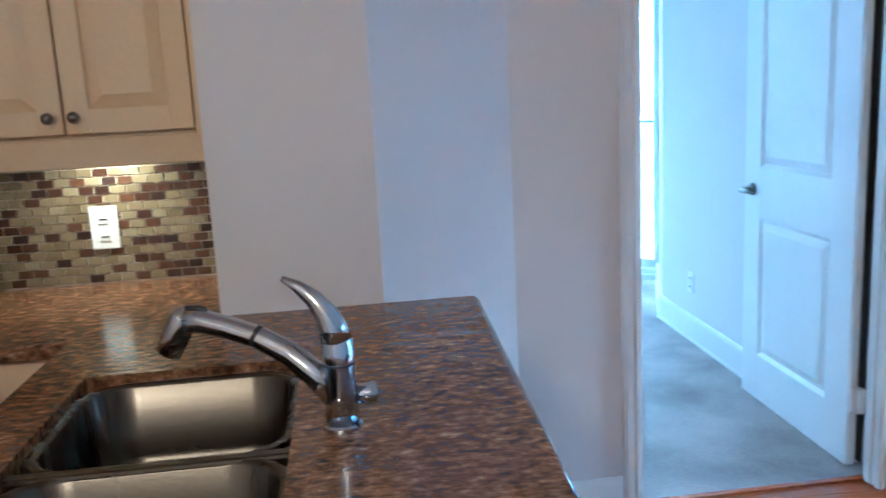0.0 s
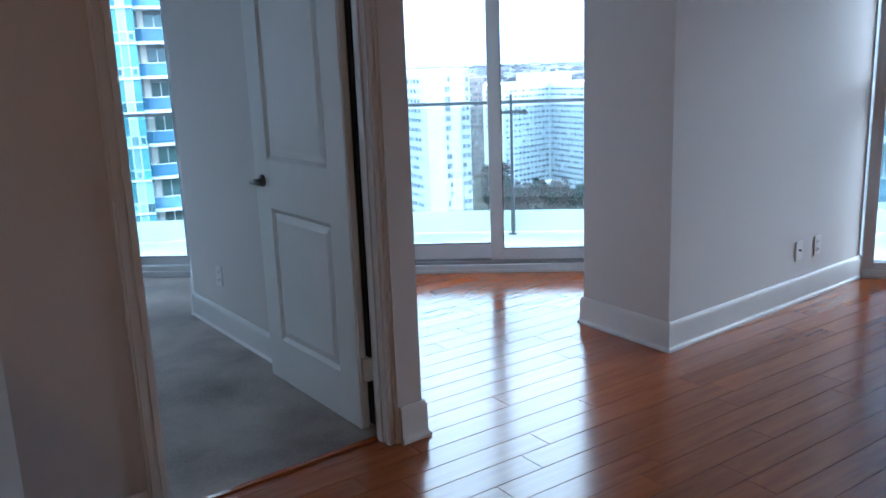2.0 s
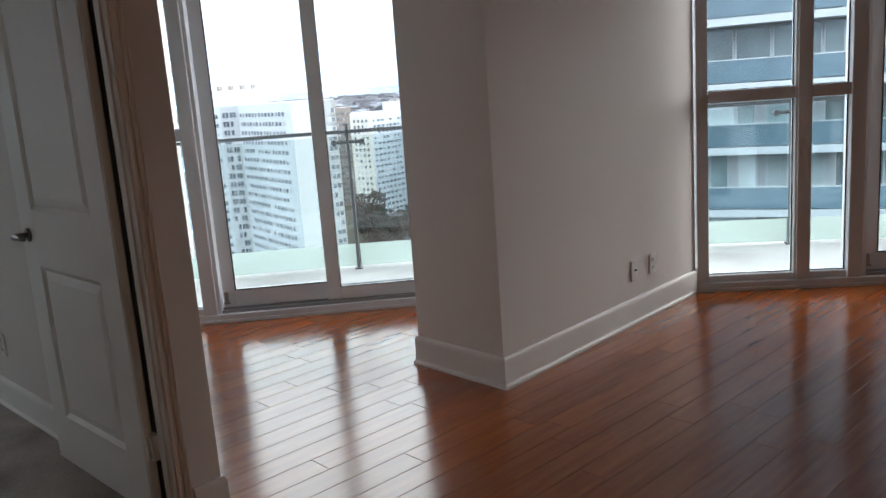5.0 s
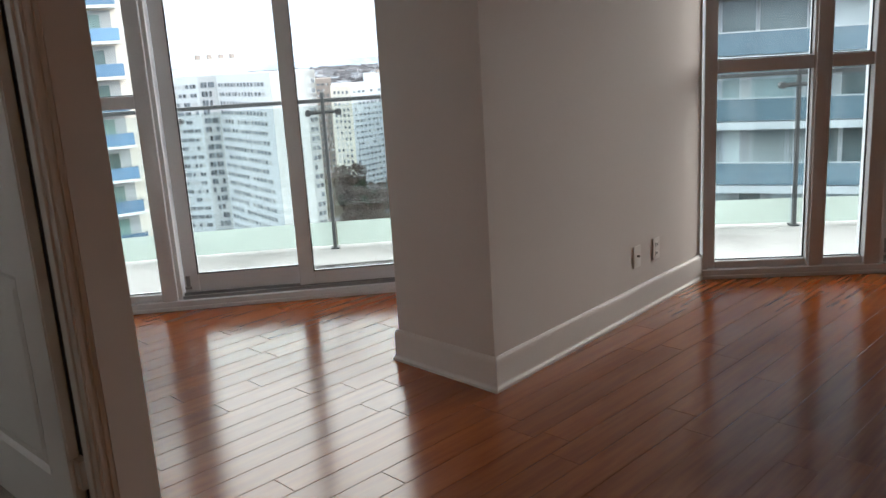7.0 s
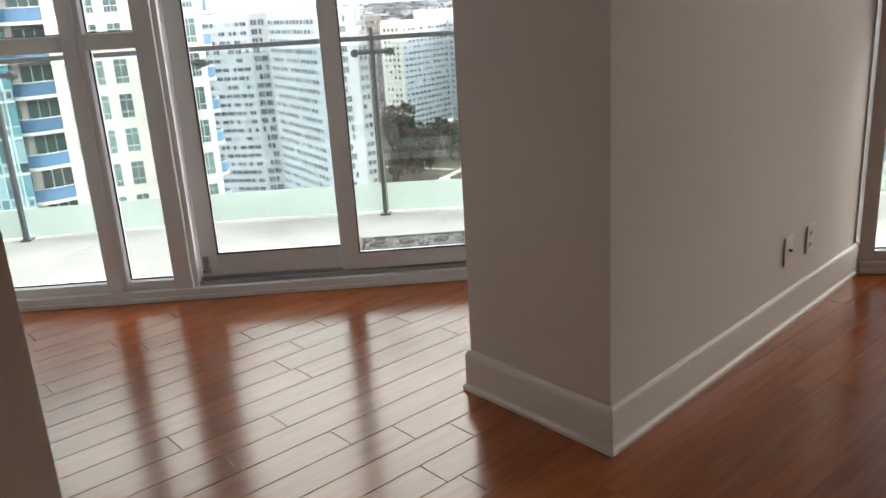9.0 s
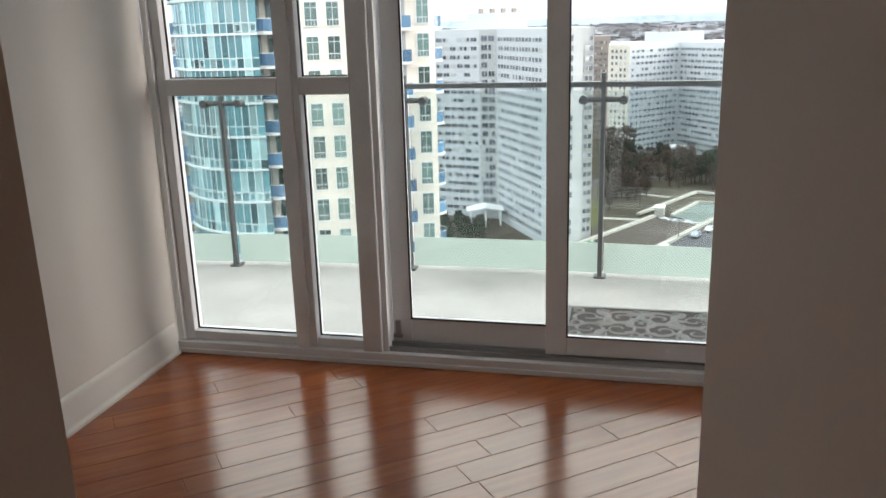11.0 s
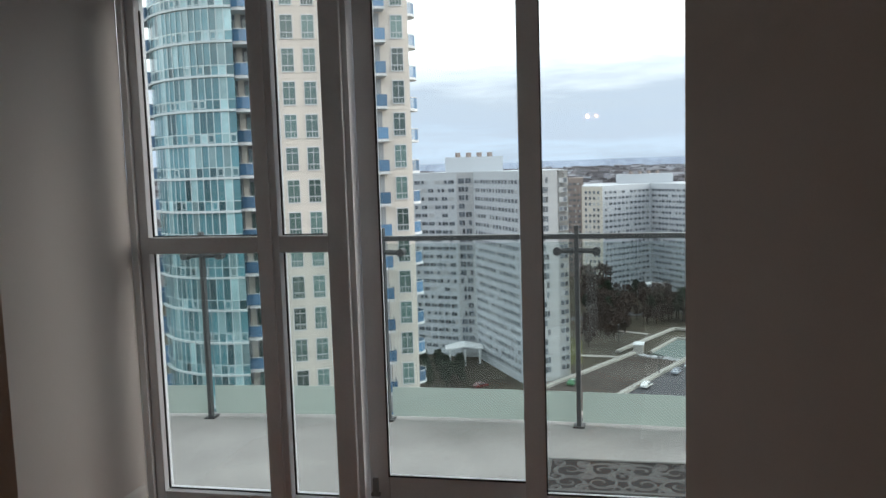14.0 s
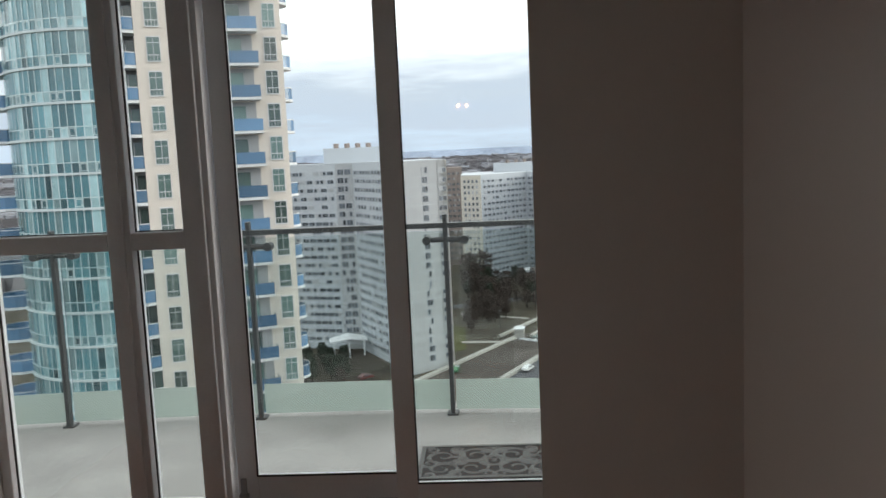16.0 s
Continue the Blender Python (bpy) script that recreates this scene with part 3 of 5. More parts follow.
bm = bmesh.new()
ring = [[bm.verts.new(arc(r, 8 + 1.0 * k, z)) for k in range(75)] for r, z in ((9.0, BZ), (RR + 0.12, BZ), (RR + 0.12, -0.32), (9.0, -0.32))]
for a_, b_ in zip(ring, ring[1:] + ring[:1]):
    for k in range(74):
        bm.faces.new((a_[k], a_[k + 1], b_[k + 1], b_[k]))
bmesh.ops.recalc_face_normals(bm, faces=bm.faces)
setting("balcony_slab", bm, CONCRETE, "pale grey concrete balcony slab with a curved edge", "balcony")
rail = thing("balcony_railing", "curved glass balcony railing with steel posts and a frosted foot band", "railing", pose(0, 0, 0))


def arc_sheet(r0, r1, a0, a1, z0, z1, n=6):
    bm_ = bmesh.new()
    cols = []
    for k in range(n + 1):
        a = a0 + (a1 - a0) * k / n
        cols.append([bm_.verts.new(arc(r, a, z)) for r, z in ((r0, z0), (r0, z1), (r1, z1), (r1, z0))])
    for c, d in zip(cols, cols[1:]):
        for i in range(4):
            j = (i + 1) % 4
            bm_.faces.new((c[i], c[j], d[j], d[i]))
    bm_.faces.new(cols[0])
    bm_.faces.new(cols[-1][::-1])
    bmesh.ops.recalc_face_normals(bm_, faces=bm_.faces)
    return bm_


for k in range(-8, 9):
    a0 = POST0 + k * PSTEP
    gp = pane(arc_sheet(RR + 0.035, RR + 0.045, a0 + 0.06, a0 + PSTEP - 0.06, BZ + 0.02, 1.06), rail, RAILGLASS, "glass_panel")
    part("frosted_band", arc_sheet(RR + 0.030, RR + 0.034, a0 + 0.06, a0 + PSTEP - 0.06, BZ + 0.02, 0.135), FRIT, gp, "white hatched frosted band")
    at = pose(*arc(RR, a0), 0, 0, a0 - 90)
    post = part("post", boxes((-0.013, 0.013, -0.03, 0.018, BZ, 1.165), bev=0.004), STEEL, rail, at=at)
    part("foot_plate", boxes((-0.035, 0.035, -0.04, 0.05, BZ, BZ + 0.012), bev=0.003), STEEL, post)
    bm = tube(bmesh.new(), [(-0.115, -0.002, 1.008), (-0.05, -0.012, 1.012), (0.05, -0.012, 1.012), (0.115, -0.002, 1.008)], [0.013, 0.017, 0.017, 0.013], 10)
    for x in (-0.115, 0.115):
        tube(bm, [(x, -0.03, 1.008), (x, 0.05, 1.008)], 0.026, 14)
    part("glass_clamp", bm, STEEL, post, smooth=False)
part("top_rail", arc_sheet(RR - 0.024, RR + 0.03, POST0 - 8.5 * PSTEP, POST0 + 9.5 * PSTEP, 1.083, 1.113, 110), STEEL, rail, "brushed steel top rail")


def doormat():
    mat = thing("doormat", "black doormat with raised grey scrollwork, on the balcony", "doormat", pose(*facade(2.13, 0.86), BZ, 0, 0, math.degrees(math.atan2(FU.y, FU.x))))
    L, W = 0.78, 0.45
    part("base", boxes((-L / 2, L / 2, -W / 2, W / 2, 0.0, 0.008), bev=0.003), MATBLACK, mat)
    part("border", boxes((-L / 2, L / 2, -W / 2, -W / 2 + 0.022, 0.007, 0.013), (-L / 2, L / 2, W / 2 - 0.022, W / 2, 0.007, 0.013), (-L / 2, -L / 2 + 0.022, -W / 2, W / 2, 0.0075, 0.0125),
                         (L / 2 - 0.022, L / 2, -W / 2, W / 2, 0.0075, 0.0125)), MATGREY, mat)
    rnd = random.Random(4)

    def scroll(cx, cy, r, turns, a0, hand, w0):
        b2 = bmesh.new()
        prev = None
        steps = 34
        for i in range(steps + 1):
            f = i / steps
            a = a0 + hand * turns * math.tau * f
            rr = r * (1 - 0.86 * f)
            wd = w0 * (1.15 - 0.8 * f) * (1 + 0.35 * math.sin(f * 17))
            c, s = math.cos(a), math.sin(a)
            pts = [(cx + (rr + wd) * c, cy + (rr + wd) * s, 0.008), (cx + rr * c, cy + rr * s, 0.0135), (cx + (rr - wd) * c, cy + (rr - wd) * s, 0.008)]
            pts = [(max(-L / 2 + 0.02, min(L / 2 - 0.02, x)), max(-W / 2 + 0.02, min(W / 2 - 0.02, y)), z) for x, y, z in pts]
            cur = [b2.verts.new(p) for p in pts]
            if prev:
                b2.faces.new((prev[0], cur[0], cur[1], prev[1]))
                b2.faces.new((prev[1], cur[1], cur[2], prev[2]))
            prev = cur
        bmesh.ops.recalc_face_normals(b2, faces=b2.faces)
        return b2

    for sx in (-1, 1):
        for cx_, cy_, r, tn, a0, hand in ((0.27, 0.07, 0.115, 1.6, 2.0, 1), (0.27, -0.10, 0.10, 1.5, -1.2, -1), (0.10, 0.08, 0.11, 1.7, 3.4, -1), (0.11, -0.09, 0.105, 1.5, 0.4, 1),
                                          (0.19, 0.0, 0.07, 1.2, 1.0, 1), (0.335, -0.02, 0.055, 1.3, 0.0, -1), (0.02, 0.0, 0.08, 1.4, 1.8, 1),
                                          (0.19, 0.165, 0.05, 1.2, 4.0, 1), (0.19, -0.17, 0.048, 1.2, 2.2, -1), (0.335, 0.16, 0.045, 1.1, 0.8, 1), (0.335, -0.175, 0.04, 1.1, 5.0, -1), (0.035, 0.17, 0.045, 1.1, 5.5, -1),
                                          (0.035, -0.17, 0.045, 1.1, 0.6, 1)):
            part("scroll", scroll(sx * cx_, cy_, r, tn, a0 if sx > 0 else math.pi - a0, hand * sx, 0.0115 + 0.004 * rnd.random()), MATGREY, mat)


doormat()

# ---- outside: ground, far land, towers ----
GZ = -57.0
EYE0 = Vector((2.13, 1.6))


def out(az, d):
    """A place outside by compass bearing from +y and distance from the living room."""
    return Vector((EYE0.x + d * math.sin(radians(az)), EYE0.y + d * math.cos(radians(az))))


BEIGE = surface("beige_precast", (0.74, 0.675, 0.61), 0.8, var=0.08, scale=0.4, fine=6, bump=0.05)
SLABW = surface("pale_slab_edge", (0.68, 0.70, 0.72), 0.75, var=0.08, scale=0.5)
TEAL = surface("teal_curtain_glass", (0.095, 0.235, 0.275), 0.06, var=0.25, scale=0.35, fine=2.0, bump=0.0, spec=1.0, island=0.35)
# paler glass: sky reflection is put into its base colour
PALEGL = surface("curtained_glass", (0.30, 0.46, 0.49), 0.08, var=0.25, scale=0.35, fine=2.0, bump=0.0, spec=0.8, island=0.5)
MULL = surface("pale_mullion", (0.58, 0.70, 0.72), 0.5, var=0.05)
BLUEG = surface("blue_balcony_glass", (0.10, 0.20, 0.33), 0.12, var=0.15, scale=0.5, fine=3, bump=0.0, spec=0.8, item=0.35)
DARKGL = surface("dark_window_glass", (0.11, 0.18, 0.17), 0.08, var=0.3, scale=0.6, fine=2, bump=0.0, spec=0.9, item=0.6, island=0.0)
FARGL = surface("far_window_glass", (0.085, 0.10, 0.12), 0.35, var=0.25, scale=0.3, fine=1.5, bump=0.0, spec=0.4, island=0.45)
WHITEB = surface("white_panel", (0.44, 0.475, 0.51), 0.8, var=0.07, scale=0.12, fine=1.5, bump=0.03)
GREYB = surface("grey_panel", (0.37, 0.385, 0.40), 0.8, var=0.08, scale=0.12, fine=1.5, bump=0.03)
YELB = surface("cream_panel", (0.52, 0.49, 0.43), 0.8, var=0.07, scale=0.12, fine=1.5, bump=0.03)
BROWNB = surface("brown_block", (0.24, 0.20, 0.18), 0.85, var=0.1, scale=0.1)
GROUND = surface("winter_ground", (0.065, 0.058, 0.045), 0.95, var=0.5, scale=0.035, fine=0.4, bump=0.0, spec=0.1)
DECK = surface("deck_gravel", (0.085, 0.073, 0.066), 0.95, var=0.3, scale=0.08, fine=1.2, bump=0.0, spec=0.1)
ASPHALT = surface("asphalt", (0.075, 0.075, 0.085), 0.9, var=0.2, scale=0.1, fine=1.5, bump=0.0)
KERB = surface("pale_kerb", (0.36, 0.345, 0.32), 0.85, var=0.15, scale=0.3)
TWIG = surface("bare_twigs", (0.075, 0.060, 0.054), 0.9, var=0.3, scale=0.3, island=0.4, spec=0.1)
FIR = surface("dark_evergreen", (0.045, 0.060, 0.045), 0.9, var=0.35, scale=0.4, island=0.5, spec=0.1)
# far land's base colour is paled and blued to include distance haze
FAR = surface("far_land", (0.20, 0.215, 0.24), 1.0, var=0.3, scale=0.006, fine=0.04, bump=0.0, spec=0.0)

bm = bmesh.new()
bmesh.ops.create_circle(bm, cap_ends=True, segments=96, radius=4700)
g = setting("ground", bm, GROUND, "winter ground of grass, bare soil and roads", "ground")
g.location = (0, 0, GZ)
bm = bmesh.new()
lo, hi = [], []
for k in range(121):
    a = radians(-20 + k * 1.0)
    h = 24 + 8 * noise.noise((k * 0.07, 3.1, 0)) + 3 * noise.noise((k * 0.4, 1.1, 0))
    lo.append(bm.verts.new((4500 * math.sin(a), 4500 * math.cos(a), GZ - 5)))
    hi.append(bm.verts.new((4550 * math.sin(a), 4550 * math.cos(a), h)))
for k in range(120):
    bm.faces.new((lo[k], lo[k + 1], hi[k + 1], hi[k]))
# the air's haze is painted into the ridge as pale blue base colour
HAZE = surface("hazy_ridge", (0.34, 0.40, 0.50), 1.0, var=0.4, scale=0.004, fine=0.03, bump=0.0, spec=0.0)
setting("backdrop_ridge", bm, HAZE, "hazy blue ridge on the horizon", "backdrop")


def far_height(d):
    """The land rises gently towards the horizon."""
    return GZ + 44 * max(0.0, min(1.0, (d - 1200) / 3250)) ** 1.6


bm = bmesh.new()
steps = [1100 + 3390 * k / 24 for k in range(25)]
ring = [[bm.verts.new((d_ * math.sin(radians(a)), d_ * math.cos(radians(a)), far_height(d_) - 0.5 + (2.5 * noise.noise((a * 0.35, d_ * 0.004, 0)) if d_ > 1300 else -1))) for a in range(-20, 101, 2)] for d_ in steps]
for r0, r1 in zip(ring, ring[1:]):
    for k in range(len(r0) - 1):
        bm.faces.new((r0[k], r0[k + 1], r1[k + 1], r1[k]))
setting("ground_far_land", bm, FAR, "winter plain rising to the horizon, bluish haze in its colour", "land")


def quad_mesh(name, quads, material):
    """Many flat boxes or sheets in one mesh, from corners."""
    vs, fs = [], []
    for q in quads:
        fs.append(tuple(range(len(vs), len(vs) + len(q))))
        vs += [tuple(v) for v in q]
    me = bpy.data.meshes.new(name)
    me.from_pydata(vs, [], fs)
    me.materials.append(material)
    return me


def wall_boxes(p, q, rows, proud):
    """Thin boxes on the wall from p to q (its front on the right-hand side): rows of a, b along it and z0, z1."""
    d = (q - p).normalized()
    nrm = Vector((d.y, -d.x))
    quads = []
    for a, b, z0, z1 in rows:
        f = [p + d * a + nrm * proud, p + d * b + nrm * proud]
        r = [p + d * a, p + d * b]
        F = [(f[0].x, f[0].y, z0), (f[1].x, f[1].y, z0), (f[1].x, f[1].y, z1), (f[0].x, f[0].y, z1)]
        R = [(r[0].x, r[0].y, z0), (r[1].x, r[1].y, z0), (r[1].x, r[1].y, z1), (r[0].x, r[0].y, z1)]
        quads.append(F)
        for i in range(4):
            j = (i + 1) % 4
            quads.append([R[i], R[j], F[j], F[i]])
    return quads


def apartment(name, label, foot, top, faces, floors, storey, wall_mat, roof_house):
    """A far apartment block: footprint, parapet, roof house, window bands on its faces as real recess frames and glass."""
    t = thing(name, label, "apartment building", pose(0, 0, 0))
    part("wall", prism([tuple(p) for p in foot], GZ, top), wall_mat, t)
    part("parapet", prism([tuple(p) for p in foot], top, top + 0.9), wall_mat, t)
    for (cx, cy, sx, sy, rot, h) in roof_house:
        part("roof_house", boxes((-sx, sx, -sy, sy, 0, h)), wall_mat, t, at=pose(cx, cy, top + 0.9, 0, 0, rot))
        for i in range(4):
            part("roof_vent", boxes((-0.6, 0.6, -0.6, 0.6, 0, 1.4)), BROWNB, t, at=pose(cx + (i - 1.5) * sx * 0.45, cy, top + 0.9 + h))
    rnd = random.Random(11)
    for p, q, cols, width, height, mat_wall in faces:
        p, q = Vector(p), Vector(q)
        L = (q - p).length
        glassrows, framerows, blindrows = [], [], []
        for f in range(floors):
            z0 = top - 0.9 - (f + 1) * storey + 0.85
            for ccol in cols:
                a = ccol * L - width / 2
                if rnd.random() < 0.04:
                    continue
                framerows.append((a - 0.07, a + width + 0.07, z0 - 0.07, z0 + height + 0.07))
                nb = 2 if width > 1.3 else 1
                for b_ in range(nb):
                    (blindrows if rnd.random() < 0.22 else glassrows).append((a + b_ * width / nb + 0.05, a + (b_ + 1) * width / nb - 0.05, z0 + 0.02, z0 + height))
        if mat_wall is not None:
            part("cladding", quad_mesh("cladding", wall_boxes(p, q, [(0.02, L - 0.02, GZ, top + 0.7)], 0.05), mat_wall), mat_wall, t)
        sills = [(0.3, L - 0.3, top - 0.9 - (f + 1) * storey - 0.05, top - 0.9 - (f + 1) * storey + 0.10) for f in range(floors)]
        tagged(part("floor_band", quad_mesh("floor_band", wall_boxes(p, q, sills, 0.12), wall_mat), wall_mat, t), kind="stuff")
        tagged(part("window_frames", quad_mesh("window_frames", wall_boxes(p, q, framerows, 0.10), wall_mat), wall_mat, t), kind="stuff")
        tagged(part("drawn_blinds", quad_mesh("drawn_blinds", wall_boxes(p, q, blindrows, 0.14), GREYB), GREYB, t), kind="stuff")
        tagged(part("windows", quad_mesh("windows", wall_boxes(p, q, glassrows, 0.14), FARGL), FARGL, t), kind="stuff")
    return t


def frange(a, b, n):
    return [a + (b - a) * (i + 0.5) / n for i in range(n)]


# white apartment block with a folded front
A1, A2, A3, A4 = out(27.0, 262), out(32.3, 250), out(33.5, 249), out(37.0, 214)
A5, A6 = out(40.05, 224), out(38.4, 275)
apartment("apartment_block", "white folded apartment block with rows of small windows", [A1, A2, A3, A4, A5, A6, out(27, 290)], -0.6,
          [(A1, A2, frange(0.02, 0.98, 11), 2.0, 1.1, None), (A2, A3, frange(0.1, 0.9, 2), 1.9, 1.6, GREYB), (A3, A4, frange(0.03, 0.90, 14), 1.6, 1.1, None),
           (A4, A5, [0.47], 2.0, 1.6, GREYB)] + [(A4.lerp(A5, 0.755), A5, frange(0.1, 0.9, 2), 1.3, 1.2, YELB)], 21, 2.56, WHITEB,
          [(out(33.6, 262).x, out(33.6, 262).y, 9, 5, -34, 4.6)])
B1, B2, B3, B4 = out(41.0, 372), out(42.4, 366), out(45.6, 392), out(50.5, 352)
apartment("apartment_block", "far white apartment block with a folded front beyond the trees", [B1, B2, B3, B4, out(50.5, 420), out(41.2, 420)], -9.2,
          [(B1, B2, frange(0.1, 0.9, 4), 1.2, 1.3, YELB), (B2, B3, frange(0.03, 0.97, 11), 2.1, 1.1, None), (B3, B4, frange(0.02, 0.98, 20), 2.0, 1.1, None)], 18, 2.56, WHITEB,
          [(out(45.2, 402).x, out(45.2, 402).y, 13, 5, -45, 4.4)])
C1, C2 = out(39.6, 430), out(41.1, 430)
apartment("apartment_block", "dark brown slab block far behind the white ones", [C1, C2, out(41.1, 450), out(39.6, 450)], -6.4, [(C1, C2, frange(0.1, 0.9, 4), 1.6, 1.2, None)], 17, 2.8, BROWNB, [])


# teal glass tower with round corner, beige wing and blue-railed balconies
def condo_tower():
    t = thing("condo_tower", "tall condo tower with curved teal glass and a beige wing", "tower", pose(0, 0, 0))
    ST = 2.86
    EDGET = surface("teal_floor_edge", (0.56, 0.63, 0.65), 0.6, var=0.08, scale=0.4)
    z_low, n_fl = GZ + 1.0, 31
    R, cc = 8.6, out(18.3, 80.5)
    face_ang = math.degrees(math.atan2(EYE0.y - cc.y, EYE0.x - cc.x))

    def cyl(r, a, z):
        return (cc.x + r * math.cos(radians(a)), cc.y + r * math.sin(radians(a)), z)

    a0, a1 = face_ang - 105, face_ang - 7
    glass_q, mull_q, slab_q, pale_q = [], [], [], []
    rnd = random.Random(2)
    nseg = 23
    dark_q = []
    for f in range(n_fl):
        z = z_low + f * ST
        for k in range(nseg):
            b0, b1 = a0 + (a1 - a0) * k / nseg, a0 + (a1 - a0) * (k + 1) / nseg
            pier = k % 5 == 1
            for za, zb, low in ((z + 0.20, z + 0.98, True), (z + 1.02, z + ST - 0.02, False)):
                roll_ = rnd.random()
                # pale strip columns, plus random cells painted pale for reflected sky
                kind_ = pale_q if pier or roll_ < 0.10 else dark_q if roll_ > (0.72 if low else 0.84) else glass_q
                kind_.append([cyl(R, b0, za), cyl(R, b1, za), cyl(R, b1, zb), cyl(R, b0, zb)])
            if rnd.random() < 0.4:
                bm0, bm1 = b0 + (b1 - b0) * 0.12, b0 + (b1 - b0) * 0.88
                for q0, q1, za, zb in ((bm0, bm1, z + 0.28, z + 0.34), (bm0, bm1, z + 0.86, z + 0.92), (bm0, bm0 + 0.35, z + 0.34, z + 0.86), (bm1 - 0.35, bm1, z + 0.34, z + 0.86)):
                    mull_q.append([cyl(R + 0.05, q0, za), cyl(R + 0.05, q1, za), cyl(R + 0.05, q1, zb), cyl(R + 0.05, q0, zb)])
            wv = 0.26
            mull_q.append([cyl(R + 0.07, b0 - wv, z + 0.2), cyl(R + 0.07, b0 + wv, z + 0.2), cyl(R + 0.07, b0 + wv, z + ST), cyl(R + 0.07, b0 - wv, z + ST)])
            mull_q.append([cyl(R + 0.06, b0, z + 0.97), cyl(R + 0.06, b1, z + 0.97), cyl(R + 0.06, b1, z + 1.04), cyl(R + 0.06, b0, z + 1.04)])
            slab_q.append([cyl(R + 0.16, b0, z), cyl(R + 0.16, b1, z), cyl(R + 0.16, b1, z + 0.20), cyl(R + 0.16, b0, z + 0.20)])
            slab_q.append([cyl(R + 0.16, b0, z), cyl(R + 0.16, b1, z), cyl(R - 0.3, b1, z), cyl(R - 0.3, b0, z)])
            slab_q.append([cyl(R + 0.16, b0, z + 0.2), cyl(R + 0.16, b1, z + 0.2), cyl(R - 0.3, b1, z + 0.2), cyl(R - 0.3, b0, z + 0.2)])
    DEEP = surface("deep_teal_glass", (0.045, 0.115, 0.135), 0.06, var=0.25, scale=0.35, fine=2.0, bump=0.0, spec=0.9, island=0.5)
    tagged(part("open_panes", quad_mesh("open_panes", dark_q, DEEP), DEEP, t), kind="stuff")
    tagged(part("curtain_wall", quad_mesh("curtain_wall", glass_q, TEAL), TEAL, t), kind="stuff")
    tagged(part("curtained_panes", quad_mesh("curtained_panes", pale_q, PALEGL), PALEGL, t), kind="stuff")
    tagged(part("mullions", quad_mesh("mullions", mull_q, MULL), MULL, t), kind="stuff")
    tagged(part("floor_edges", quad_mesh("floor_edges", slab_q, EDGET), EDGET, t), kind="stuff")
    # beige wing
    P, Q = out(19.90, 73.6), out(29.28, 74.5)
    d = (Q - P).normalized()
    back = Vector((-d.y, d.x))
    W = (Q - P).length
    top = z_low + n_fl * ST
    part("wing", prism([tuple(P), tuple(Q), tuple(Q + back * 16), tuple(P + back * 16)], GZ, top), BEIGE, t)
    yaw = math.degrees(math.atan2(d.y, d.x))
    fr = bmesh.new()
    for r in ((-0.80, 0.80, -0.10, 0.02, -0.08, 0.0), (-0.80, 0.80, -0.10, 0.02, 1.72, 1.80), (-0.80, -0.72, -0.1, 0.02, 0, 1.72), (0.72, 0.80, -0.1, 0.02, 0, 1.72), (-0.03, 0.03, -0.08, 0.02, 0, 1.72),
              (-0.72, 0.72, -0.08, 0.02, 0.40, 0.46), (-0.72, 0.72, -0.08, 0.02, 1.30, 1.34), (-0.42, -0.38, -0.08, 0.02, 0, 0.4), (0.38, 0.42, -0.08, 0.02, 0, 0.4)):
        box(fr, *r)
    fr_me = mesh_of("window", fr, SLABW)
    gl_me = mesh_of("pane", boxes((-0.72, 0.72, -0.04, 0.0, 0, 1.72)), DARKGL)
    # flat grey sheet on the wall, its colour stands for the loggia's shadow
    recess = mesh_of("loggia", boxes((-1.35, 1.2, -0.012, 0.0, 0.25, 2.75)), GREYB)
    slab_me = mesh_of("balcony", boxes((-1.55, 1.55, -1.5, 0.0, 0.0, 0.22)), SLABW)
    bal_me = mesh_of("balustrade", boxes((-1.52, 1.52, -1.47, -1.43, 0.25, 1.25), (-1.52, -1.48, -1.43, 0, 0.25, 1.25), (1.48, 1.52, -1.43, 0, 0.25, 1.25)), BLUEG)
    dr_me = mesh_of("balcony_door", boxes((-1.1, 0.3, -0.05, 0.0, 0.25, 2.4)), DARKGL)
    for f in range(3, n_fl):
        z = z_low + f * ST
        for u_ in (0.120, 0.272, 0.424, 0.914):
            wx = P + d * (u_ * W)
            wdw = part("window", fr_me, SLABW, t, at=pose(wx.x, wx.y, z + 0.60, 0, 0, yaw) @ Matrix.Diagonal((0.70, 1, 1.13, 1)))
            part("pane", gl_me, DARKGL, wdw)
        wx = P + d * (0.688 * W)
        bl = part("balcony", slab_me, SLABW, t, at=pose(wx.x, wx.y, z, 0, 0, yaw))
        part("balustrade", bal_me, BLUEG, bl, "blue glass balustrade")
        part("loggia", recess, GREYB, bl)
        part("balcony_door", dr_me, DARKGL, bl)
    tagged(part("floor_bands", quad_mesh("floor_bands", wall_boxes(P, Q, [(0.1, W - 0.1, z_low + f * ST + 0.02, z_low + f * ST + 0.07) for f in range(n_fl)], 0.03), BEIGE), BEIGE, t), kind="stuff")

